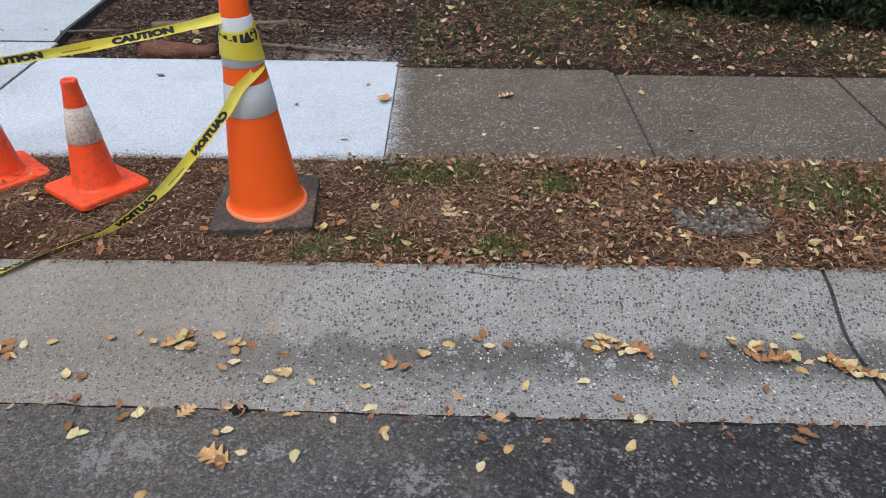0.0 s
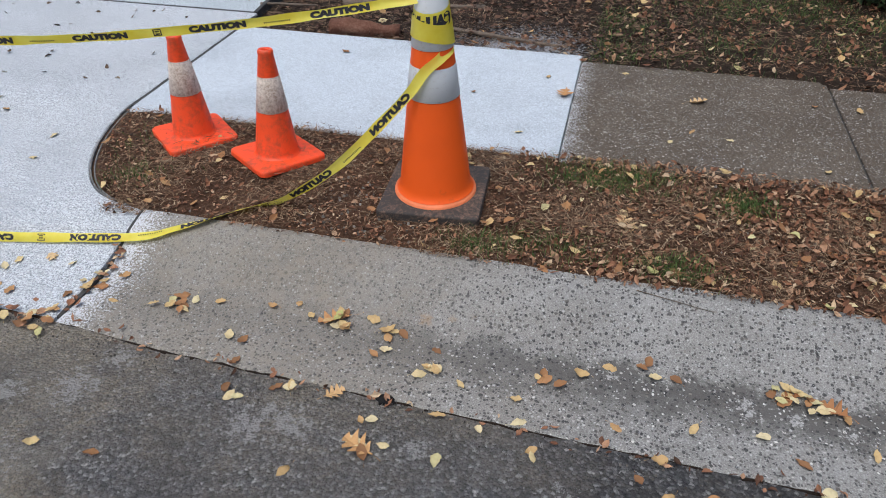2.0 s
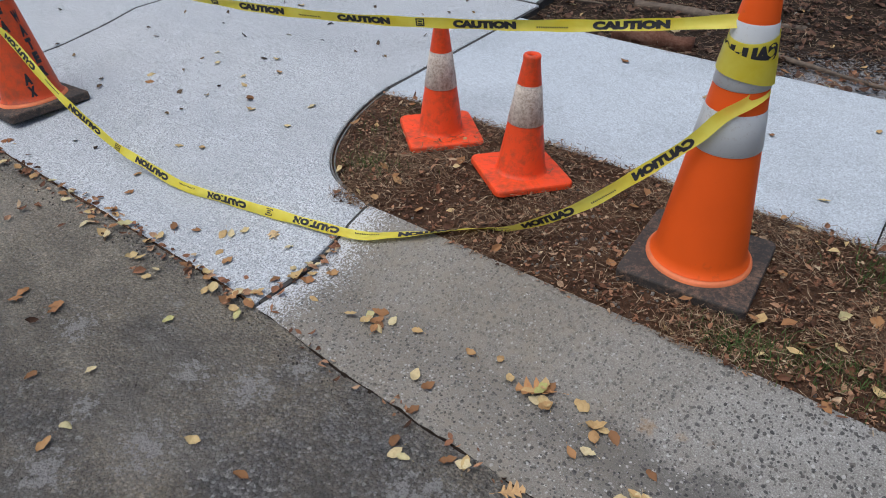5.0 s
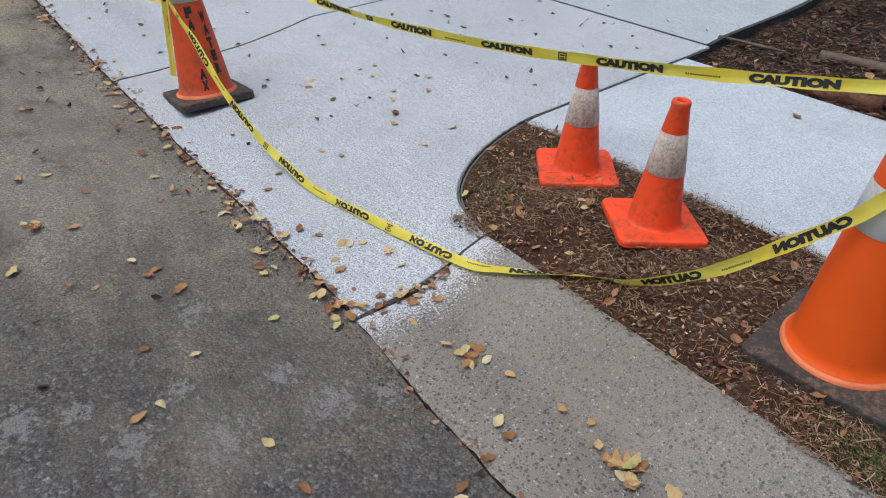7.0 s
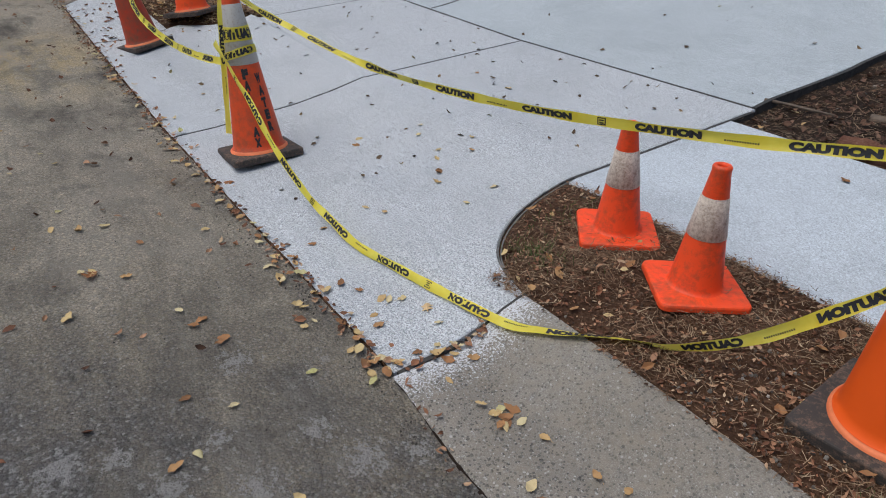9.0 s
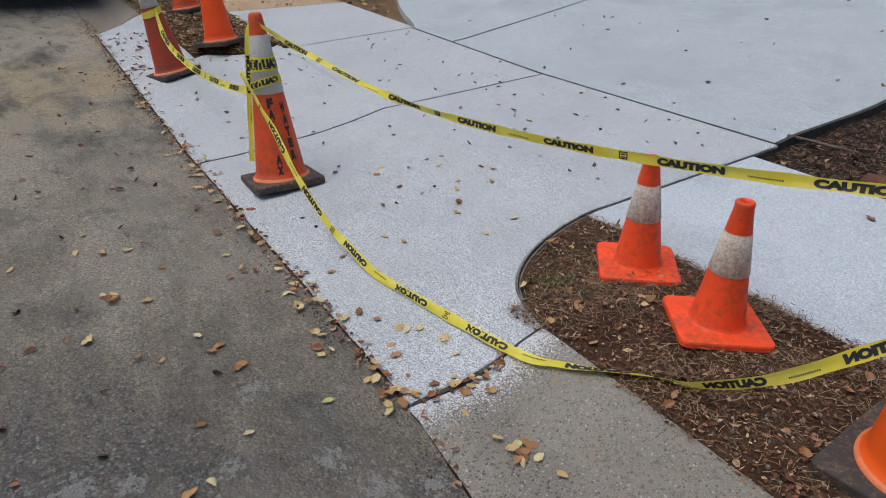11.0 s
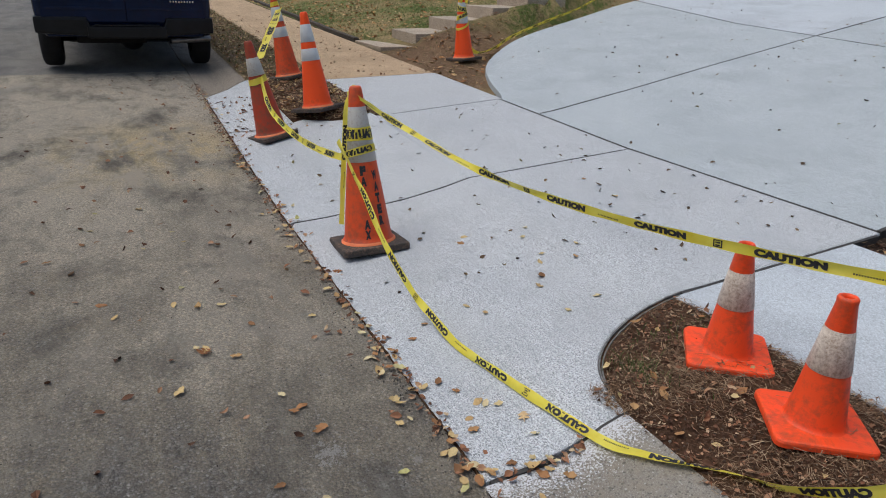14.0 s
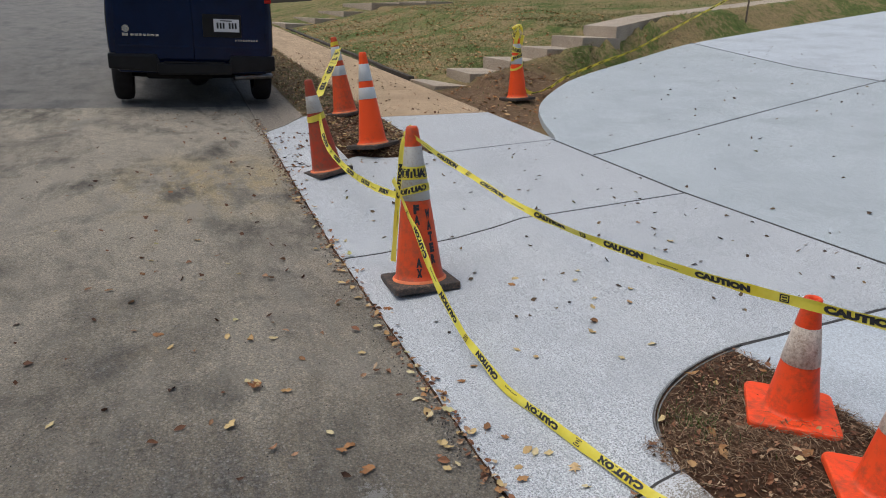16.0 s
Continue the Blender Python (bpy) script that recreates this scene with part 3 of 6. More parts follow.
def slab(name, left, right, y0, y1, nx, ny, mat, parent=None, thick=0.12, lift=0.0, edge=0.006, label="", bend=None):
    """A cast slab whose sides may curve: left(y) and right(y) bound it; rounded arrises, real thickness."""
    bm = bmesh.new()
    ys = [y0, y0 + edge] + [y0 + (y1 - y0) * j / ny for j in range(1, ny)] + [y1 - edge, y1]
    rows = []
    for j, row_y in enumerate(ys):
        a, b = left(row_y), right(row_y)
        xs = [a, a + edge] + [a + (b - a) * i / nx for i in range(1, nx)] + [b - edge, b]
        row = []
        for i, x in enumerate(xs):
            rim = i in (0, len(xs) - 1) or j in (0, len(ys) - 1)
            y = row_y + (bend(x, row_y) if bend else 0.0)
            row.append(bm.verts.new((x, y, zg(x, y) + lift - (edge * 0.7 if rim else 0))))
        rows.append(row)
    for a, b in zip(rows, rows[1:]):
        for i in range(len(a) - 1):
            bm.faces.new((a[i], a[i + 1], b[i + 1], b[i]))
    ring = rows[0] + [r[-1] for r in rows[1:]] + rows[-1][-2::-1] + [r[0] for r in rows[-2:0:-1]]
    low = [bm.verts.new(v.co - Vector((0, 0, thick))) for v in ring]
    for i in range(len(ring)):
        j = (i + 1) % len(ring)
        bm.faces.new((ring[j], ring[i], low[i], low[j]))
    ob = finish(name, bm, mat, parent)
    if label:
        tagged(ob, label)
    return ob


def sheet(name, x0, x1, y0, y1, nx, ny, height, mat, keep=None, parent=None):
    bm = bmesh.new()
    g = [[bm.verts.new((x0 + (x1 - x0) * i / nx, y0 + (y1 - y0) * j / ny, 0)) for i in range(nx + 1)] for j in range(ny + 1)]
    for row in g:
        for v in row:
            v.co.z = height(v.co.x, v.co.y)
    for j in range(ny):
        for i in range(nx):
            q = (g[j][i], g[j][i + 1], g[j + 1][i + 1], g[j + 1][i])
            if keep is None or keep(sum(v.co.x for v in q) / 4, sum(v.co.y for v in q) / 4):
                bm.faces.new(q)
    bmesh.ops.delete(bm, geom=[v for v in bm.verts if not v.link_faces], context="VERTS")
    return finish(name, bm, mat, parent, smooth=True)


def setting(ob, label, category):
    return tagged(ob, label, category, kind="structure")


def const(v):
    return lambda y: v


# one sheet of earth to the horizon, below everything that is laid on it
def low_ground(x, y):
    return zg(x, max(-9.0, min(y, 60.0))) - 0.16 if x > -60 else zg(-60, max(-9.0, min(y, 60.0))) - 0.16


bm = bmesh.new()
gx = [-900, -300, -120, -60] + [-45 + 1.5 * i for i in range(45)] + [40, 120, 300, 900]
gy = [-900, -300, -100, -40, -20, -9.5] + [-8 + 0.4 * i for i in range(70)] + [24, 32, 60, 150, 400, 900]
grid = [[bm.verts.new((x, y, low_ground(x, y))) for x in gx] for y in gy]
for a, b in zip(grid, grid[1:]):
    for i in range(len(gx) - 1):
        bm.faces.new((a[i], a[i + 1], b[i + 1], b[i]))
setting(finish("ground", bm, TURF, smooth=True), "brown autumn earth and thin grass under everything", "ground")

# road: worn asphalt
EDGE = ((-8.6, -0.722), (-1.5, -0.718), (-1.25, -0.724), (-0.8, -0.765), (0.5, -0.80), (1.9, -0.83), (9.0, -0.9))


def street_edge(x):
    return interp(EDGE, x)


bm = bmesh.new()
xs = [-45 + 2.0 * i for i in range(18)] + [-9 + 0.05 * i for i in range(281)] + [5.5 + i for i in range(10)]
rows = []
for x in xs:
    e = street_edge(x) - 0.004 + 0.008 * noise.noise(Vector((x * 5, 3, 0))) + 0.008 * noise.noise(Vector((x * 19, 7, 0)))
    rows.append([bm.verts.new((x, y, zg(x, min(y, -0.73)) + 0.003 * noise.noise(Vector((x * 1.3, y * 1.3, 0))))) for y in (-9.0, -6, -4, -3, -2.2, -1.6, -1.2, -0.95, e)])
for a, b in zip(rows, rows[1:]):
    for i in range(len(a) - 1):
        bm.faces.new((a[i], b[i], b[i + 1], a[i + 1]))
road = setting(finish("road", bm, ASPHALT, smooth=True), "dark worn asphalt street with tan silt and cement spatter", "road")


def apron_tip(y):
    """Its far end runs askew to meet the old kerb."""
    return interp(((-0.72, -7.78), (-0.46, -8.10), (-0.1, -8.36)), y)


# kerb and gutter: cast lengths, butted with open joints
def curb_length(x0, x1, parent=None, tip=None):
    bm = bmesh.new()
    n = max(2, int((x1 - x0) / 0.08))
    cols = []
    for i in range(n + 1):
        x = x0 + (x1 - x0) * i / n
        back = -0.185 + 0.012 * noise.noise(Vector((x * 1.7, 0, 4))) + 0.006 * noise.noise(Vector((x * 9, 0, 4)))
        e = street_edge(x) + 0.010 * noise.noise(Vector((x * 11, 1, 9))) + 0.005 * noise.noise(Vector((x * 31, 4, 9)))
        ys = [e, e + 0.012, -0.68, -0.60, -0.55, -0.50, -0.46, -0.42, -0.37, -0.32, -0.28, -0.24, -0.21, back]
        end = i in (0, n)
        col = []
        for j, y in enumerate(ys):
            if tip is not None:
                x = x0 + (tip(y) - 0.012 - x0) * i / n
            z = zg(x, max(y, -0.719)) + 0.005 + 0.003 * noise.noise(Vector((x * 3, y * 5, 0)))
            if j == 0 or end:
                z -= 0.006
            col.append(bm.verts.new((x, y, z)))
        col.insert(0, bm.verts.new((x, e, col[0].co.z - 0.15)))
        col.append(bm.verts.new((x, back + 0.004, col[-1].co.z - 0.15)))
        cols.append(col)
    for a, b in zip(cols, cols[1:]):
        for j in range(len(a) - 1):
            bm.faces.new((a[j], b[j], b[j + 1], a[j + 1]))
    bm.faces.new(cols[0])
    bm.faces.new(cols[-1][::-1])
    bm.normal_update()
    return finish("curb_section", bm, SPRAYED_CURB if x0 > -2 else FAR_CURB, parent)


curb = empty("curb")
setting(curb, "grey exposed-aggregate rolled concrete curb and gutter", "curb")
for a, b in ((-1.249, 1.886), (1.902, 4.9), (4.92, 8.0)):
    curb_length(a, b, curb)
far_curb = empty("curb")
setting(far_curb, "pale rolled concrete curb beside the parked van", "curb")
curb_length(-11.6, -8.4, far_curb, apron_tip)
for a, b in ((-14.7, -11.62), (-20, -14.72), (-40, -20.02)):
    curb_length(a, b, far_curb)

# driveway apron and walks: fresh slabs
BED = [(-0.72, -1.268)]
for i in range(61):
    u = (i / 60) ** 2
    BED.append((-0.17 + 0.77 * u, -1.262 - 0.598 * math.sqrt(1 - (1 - u) ** 2) * (1 - math.exp(-u / 0.03))))
BED.append((2.2, -1.965))


def joint_mid(y):
    return interp(((-0.72, -3.905), (0.1, -3.905), (0.45, -3.925), (0.8, -3.956), (1.2, -4.005), (1.53, -4.052), (2.25, -4.15)), y)


def joint_far(y):
    return interp(((-0.72, -6.29), (-0.5, -6.235), (-0.12, -6.26), (0.0, -6.35), (0.05, -6.28), (0.217, -6.10), (0.36, -6.01), (0.5, -6.0), (0.62, -6.05), (0.75, -6.05), (1.53, -6.205), (2.3, -6.345)), y)


apron = empty("driveway_apron")
setting(apron, "fresh white broom-finished concrete driveway apron", "driveway")
slab("slab", lambda y: joint_mid(y) + 0.009, lambda y: interp(BED, y), -0.712, 2.19, 30, 200, NEW_CONCRETE, apron)
slab("slab", lambda y: joint_far(y) + 0.008, lambda y: joint_mid(y) - 0.009, -0.712, 2.19, 30, 40, NEW_CONCRETE, apron)
slab("slab", apron_tip, lambda y: joint_far(y) - 0.008, -0.712, -0.10, 30, 8, NEW_CONCRETE, apron)
slab("slab", const(-8.12), lambda y: joint_far(y) - 0.008, 0.73, 2.24, 20, 12, NEW_CONCRETE, apron)

drive = empty("driveway")
setting(drive, "wide fresh pale grey concrete driveway sloping up", "driveway")
CURVE_TURNS = ((2.2, -6.26), (2.34, -6.55), (2.56, -7.19), (2.92, -8.0), (3.45, -8.75), (4.3, -9.55), (5.8, -10.4), (8.0, -11.5), (16, -13.4))


def rounded(table, n=8):
    """A smooth curve through the rows of a table."""
    out = []
    for i in range(len(table) - 1):
        p = [table[max(0, min(len(table) - 1, i + k))] for k in (-1, 0, 1, 2)]
        y0, y1 = p[1][0], p[2][0]
        m0 = (p[2][1] - p[0][1]) / (p[2][0] - p[0][0])
        m1 = (p[3][1] - p[1][1]) / (p[3][0] - p[1][0])
        for k in range(n):
            t = k / n
            h = y1 - y0
            out.append((y0 + h * t, (2 * t ** 3 - 3 * t * t + 1) * p[1][1] + (t ** 3 - 2 * t * t + t) * h * m0 + (3 * t * t - 2 * t ** 3) * p[2][1] + (t ** 3 - t * t) * h * m1))
    return out + [table[-1]]


CURVE = rounded(CURVE_TURNS)


def drive_joint(y):
    return interp(((2.2, -5.55), (3.57, -5.84), (5.19, -6.24), (7.775, -6.845), (9.0, -7.13), (16, -8.6)), y)


def drive_right(y):
    return interp(((2.1, -1.995), (16, -2.2)), y)


def seam(x):
    """The joint across the drive."""
    return 7.77 - 0.105 * (x + 6.85)


def to_seam(x, y):
    return (seam(x) - 7.77 - 0.018) * (y - 2.23) / 5.54


def from_seam(x, y):
    return (seam(x) - 7.77 + 0.018) * (16 - y) / 8.23


slab("slab", lambda y: drive_joint(y) + 0.014, drive_right, 2.217, 7.77, 30, 30, DRIVE_CONCRETE, drive, bend=to_seam)
slab("slab", lambda y: interp(CURVE, y), lambda y: drive_joint(y) - 0.014, 2.217, 7.77, 24, 110, DRIVE_CONCRETE, drive, bend=to_seam)
slab("slab", lambda y: interp(CURVE, y), lambda y: drive_joint(y) - 0.014, 7.77, 16, 24, 12, WALK_CONCRETE, drive, bend=from_seam)
slab("slab", lambda y: drive_joint(y) + 0.014, drive_right, 7.77, 16, 24, 12, DRIVE_CONCRETE, drive, bend=from_seam)

walk_new = empty("pavement")
setting(walk_new, "fresh white concrete walk slab beside old pavement", "pavement")
slab("slab", lambda y: interp(BED, y) + 0.02, const(0.250), 0.565, 1.90, 30, 20, WALK_CONCRETE, walk_new)
walk_old = empty("pavement")
setting(walk_old, "old dark exposed-aggregate concrete sidewalk", "pavement")


def skew(a, b):
    return lambda y: interp(((0.5, a), (1.8, b)), y)


slab("slab", const(0.255), skew(1.49, 1.54), 0.545, 1.80, 20, 16, OLD_WALK, walk_old)
slab("slab", skew(1.50, 1.55), skew(2.708, 2.838), 0.53, 1.72, 20, 16, OLD_WALK, walk_old)
slab("slab", skew(2.72, 2.85), skew(4.0, 4.1), 0.53, 1.72, 20, 16, OLD_WALK, walk_old)
slab("slab", skew(4.02, 4.12), const(8), 0.53, 1.72, 20, 16, OLD_WALK, walk_old)
walk_tan = empty("pavement")
setting(walk_tan, "old tan concrete sidewalk past the van", "pavement")
for a, b in ((-10.4, -8.135), (-12.9, -10.415), (-15.4, -12.915), (-20, -15.415), (-26, -20.015), (-40, -26.015)):
    slab("slab", const(a), const(b), 0.78, 2.22, 14, 8, TAN_WALK, walk_tan)


# black filler in the joints, grey form strips, earth in the road-edge cracks
def filler(name, pts, width, sink, depth=0.08, stand_up=0.0, mat=BLACK_FELT):
    bm = bmesh.new()
    rows = []
    for i, (x, y) in enumerate(pts):
        a, b = pts[max(0, i - 1)], pts[min(len(pts) - 1, i + 1)]
        d = Vector((b[0] - a[0], b[1] - a[1], 0)).normalized()
        n = Vector((-d.y, d.x, 0)) * width / 2
        z = zg(x, y) - sink + stand_up + 0.002 * noise.noise(Vector((x * 30, y * 30, 0)))
        o = Vector((x, y, z))
        rows.append([bm.verts.new(o + n - Vector((0, 0, depth))), bm.verts.new(o + n), bm.verts.new(o - n), bm.verts.new(o - n - Vector((0, 0, depth)))])
    for a, b in zip(rows, rows[1:]):
        for k in range(3):
            bm.faces.new((a[k], a[k + 1], b[k + 1], b[k]))
    bm.faces.new(rows[0][::-1])
    bm.faces.new(rows[-1])
    bmesh.ops.recalc_face_normals(bm, faces=bm.faces)
    return setting(finish(name, bm, mat), "strip of black fibre filler, form edging and dirt in paving joints", "joint filler")


def along(f, y0, y1, n=40, off=0.0):
    return [(f(y0 + (y1 - y0) * i / n) + off, y0 + (y1 - y0) * i / n) for i in range(n + 1)]


filler("trim", along(joint_mid, -0.69, 2.2), 0.018, 0.002)
filler("trim", along(lambda y: interp(BED, y), 0.62, 2.15, 20, 0.010), 0.022, 0.004)
filler("trim", along(lambda y: interp(BED, y), -0.70, -0.175, 20, 0.010), 0.018, 0.003)
filler("trim", along(lambda y: interp(BED, y), -0.145, 0.61, 60, 0.008), 0.007, 0.0, 0.1, 0.002, FORM_STRIP)
filler("trim", along(lambda y: interp(BED, y), -0.120, 0.59, 60, 0.028), 0.006, 0.0, 0.1, 0.000, FORM_STRIP)
filler("trim", along(joint_far, -0.69, -0.11, 10), 0.015, 0.0015)
filler("trim", along(joint_far, 0.77, 2.2, 20), 0.015, 0.0015)
filler("trim", [(-6.36 + 4.38 * i / 60, interp(((-6.4, 2.203), (-1.98, 2.203)), -6.36 + 4.38 * i / 60)) for i in range(61)], 0.026, 0.001)
filler("trim", along(drive_joint, 2.25, 8.0, 50), 0.028, 0.0005)
filler("trim", along(drive_joint, 8.0, 15, 20), 0.028, 0.0005)
filler("trim", [(-11.5 + 9.2 * i / 40, seam(-11.5 + 9.2 * i / 40)) for i in range(41)], 0.037, 0.0003)
filler("trim", along(drive_right, 2.2, 9.0, 40, 0.016), 0.026, 0.0, 0.14, 0.006)
for a, b in ((1.495, 1.545), (2.71, 2.84)):
    filler("trim", along(skew(a, b), 0.56, 1.70, 12), 0.014, 0.010)
filler("trim", [(1.89, -0.8 + 0.6 * i / 20)  for i in range(21)], 0.016, 0.010)
# earth strips drawn for the ragged dark cracks along the road edge
filler("trim", [(-8.5 + 7.22 * i / 240, -0.7155 + 0.006 * noise.noise(Vector((i * 0.4, 0, 5)))) for i in range(241)], 0.009, 0.002, 0.06, 0.0, SOIL)
filler("trim", [(-1.22 + 4.4 * i / 220, street_edge(-1.22 + 4.4 * i / 220) - 0.003 + 0.010 * noise.noise(Vector((i * 0.31, 2, 5)))) for i in range(221)], 0.013, 0.0005, 0.06, 0.0, MULCH)


# earth of the verges
def verge_base(x, y):
    """Follows the slab where the two meet, and rises to the kerb's height away from it."""
    if not APRON_FAR < x < APRON_END:
        return zg(x, y)
    t = min(1.0, max(0.0, (x - interp(BED, y) - 0.03) / 0.22))
    return zg(x, y) * (1 - t) + zg(APRON_END + 0.01, y) * t


def verge_z(x, y):
    k = 0.012 * noise.noise(Vector((x * 2.3, y * 2.3, 1))) + 0.010 * noise.noise(Vector((x * 9, y * 9, 2))) + 0.006 * noise.noise(Vector((x * 27, y * 27, 3)))
    edge = min(1.0, (y + 0.2) / 0.12, (0.58 - y) / 0.06) if x > -3 else 1.0
    rim = max(0.0, 1.0 - (x - interp(BED, y) - 0.02) / 0.05, (y - 0.545) / 0.02 if x < 0.255 else (y - 0.525) / 0.02, (-0.185 - y) / 0.02)
    return verge_base(x, y) + 0.006 + k * max(0.25, edge) - 0.016 * min(1.0, rim) if x > -3 else zg(x, y)


def in_verge(x, y):
    return x > interp(BED, y) + 0.02 and y < (0.572 if x < 0.25 else 0.55) + 0.012 * noise.noise(Vector((x * 6, 0, 2))) and y > -0.2 + 0.012 * noise.noise(Vector((x * 5, 0, 6)))


def verge_cell(x, y):
    return x > interp(BED, y) - 0.02 and y < (0.60 if x < 0.25 else 0.575) and y > -0.215


verge = setting(sheet("verge_soil", -1.9, 5.5, -0.215, 0.60, 420, 50, verge_z, SOIL, verge_cell), "bare brown verge earth between curb and walk", "soil")


def far_bed_z(x, y):
    if y >= 0.6:
        return zg(x, y) + 0.004
    z = zg(-9, y) - rise(-9) * (1 - 0.4 * (y + 0.72) / 1.32) + rise(x) * 0.8 + 0.02 + 0.02 * noise.noise(Vector((x * 4, y * 4, 1)))
    if x < APRON_FAR:
        return z
    # it runs down to the slabs round it
    rim = min(1.0, max(0.0, 1 - (joint_far(y) - x) / 0.16, 1 - (y + 0.09) / 0.13))
    return z * (1 - rim) + (zg(x, y) - 0.012) * rim


setting(sheet("verge_soil", -40, -8.35, -0.195, 0.775, 90, 16, far_bed_z, LAWN_SOIL), "leafy verge earth along the far curb", "soil")
setting(sheet("verge_soil", -8.35, -5.97, -0.095, 0.735, 120, 48, far_bed_z, SOIL, lambda x, y: x < joint_far(y) + 0.02), "dark mulch bed round the far cones", "soil")


def back_edge(x):
    return 1.90 if x < 0.25 else 1.80 if x < 1.5 else 1.72


def mulch_z(x, y):
    tuck = 0.03 * max(0.0, 1.0 - max(0.0, y - back_edge(x)) / 0.03)
    return -tuck + yard(max(x, -1.99), y) - 0.05 * (1 if x < -0.2 else max(0, 1 - (x + 0.2) / 0.5)) + 0.02 * noise.noise(Vector((x * 3, y * 3, 5))) + 0.014 * noise.noise(Vector((x * 13, y * 13, 6)))


def in_mulch(x, y):
    return x > drive_right(y) + 0.01 and y > back_edge(x)


setting(sheet("mulch_bed", -2.1, 9.0, 1.66, 8.0, 300, 170, mulch_z, MULCH, lambda x, y: x > drive_right(y) + 0.01 and y > back_edge(x) - 0.07), "dark mulch and leaf-strewn earth behind the walk", "soil")


def step_edge(y):
    """West edge of the flight of steps and of the path above it."""
    return interp(((2.0, -11.41), (6.05, -12.03), (8.65, -13.93), (20.0, -17.43)), y)


def lawn_z(x, y):
    """The bank keeps level with the steps and falls away to the edge of the drive."""
    level = 0.50 + 0.258 * (min(y, 6.0) - 2.97) if y < 6.0 else 1.36 + 0.1 * (min(y, 30.0) - 6.0)
    level += 0.033 * max(0.0, step_edge(y) - x)
    level = max(level, yard(x, y))
    if step_edge(y) - 0.02 < x < step_edge(y) + 1.24 and y > 2.9:
        level -= 0.10
    elif x >= step_edge(y) + 1.24 and y > 2.9:
        level += 0.09
    d = interp(CURVE, y) - x
    span = max(0.35, (interp(CURVE, y) - step_edge(y) - 1.25) * 0.85)
    k = min(1.0, max(0.0, (d - 0.1) / span))
    k = k * k * (3 - 2 * k)
    return (yard(x, y) - 0.075) * (1 - k) + level * k + 0.03 * noise.noise(Vector((x * 0.7, y * 0.7, 3))) * min(1, max(0, y - 2.4)) + 0.012 * noise.noise(Vector((x * 4, y * 4, 3)))


def in_lawn(x, y):
    return x < interp(CURVE, y) + 0.4


setting(sheet("lawn", -40, -6.3, 2.26, 26, 220, 150, lawn_z, TURF, in_lawn), "patchy green and brown autumn lawn on a bank", "lawn")


# ---- traffic cones ----
def orange(name, colour, grime):
    m, n, l, b = material(name, 0.5)
    co = n.new("ShaderNodeTexCoord").outputs["Object"]
    f = noise_tex(n, l, co, 5, 6, 0.7)
    g = noise_tex(n, l, co, 38, 5, 0.75)
    dirt = mapr(n, l, mathn(n, l, "ADD", mathn(n, l, "MULTIPLY", f, 0.6), mathn(n, l, "MULTIPLY", g, 0.4)), 0.60 - grime * 0.2, 0.74 - grime * 0.12, 0.0, 0.35 + grime * 0.5)
    c = ramp(n, l, noise_tex(n, l, co, 2.5, 3), [(0.35, tuple(x * 0.9 for x in colour)), (0.65, colour)])
    l.new(mixc(n, l, dirt, c, (0.14, 0.075, 0.045)), b.inputs["Base Color"])
    b.inputs["Specular IOR Level"].default_value = 0.35
    bump(n, l, b, noise_tex(n, l, co, 60, 3), 0.08, 0.003)
    return m


def sleeve(name, colour, grime, rough=0.35):
    m, n, l, b = material(name, rough)
    co = n.new("ShaderNodeTexCoord").outputs["Object"]
    f = noise_tex(n, l, co, 9, 6, 0.75)
    g = noise_tex(n, l, co, 75, 6, 0.85)
    d = mapr(n, l, mathn(n, l, "ADD", mathn(n, l, "MULTIPLY", f, 0.35), mathn(n, l, "MULTIPLY", g, 0.65)), 0.56 - 0.1 * grime, 0.72 - 0.1 * grime, 0.0, 0.85)
    l.new(mixc(n, l, d, mixc(n, l, mapr(n, l, noise_tex(n, l, co, 4, 3), 0.3, 0.7), colour, tuple(x * 0.86 for x in colour)), (0.25, 0.155, 0.10)), b.inputs["Base Color"])
    b.inputs["Metallic"].default_value = 0.0
    bump(n, l, b, g, 0.15, 0.002)
    return m


ORANGE_NEW = orange("orange_pvc", (0.95, 0.122, 0.008), 0.10)
ORANGE_USED = orange("worn_orange_pvc", (0.74, 0.088, 0.02), 0.7)
ORANGE_DEEP = orange("deep_orange_pvc", (0.93, 0.088, 0.010), 0.3)
ORANGE_DIRTY = orange("grimy_orange_pvc", (0.50, 0.05, 0.018), 1.0)
RED_ORANGE = orange("red_orange_pvc", (0.97, 0.09, 0.018), 0.62)
SILVER = sleeve("silver_sleeve", (0.62, 0.64, 0.65), 0.25)
SILVER_DIRTY = sleeve("dirty_silver_sleeve", (0.50, 0.49, 0.46), 0.7)
WHITE_DIRTY = sleeve("dirty_white_sleeve", (0.78, 0.69, 0.60), 1.1, 0.55)
RUBBER = sleeve("black_rubber", (0.048, 0.042, 0.038), 0.75, 0.85)
SHINE = plain("cone_foot_ring", (0.82, 0.22, 0.08), 0.6, 0, 0.15, 20)


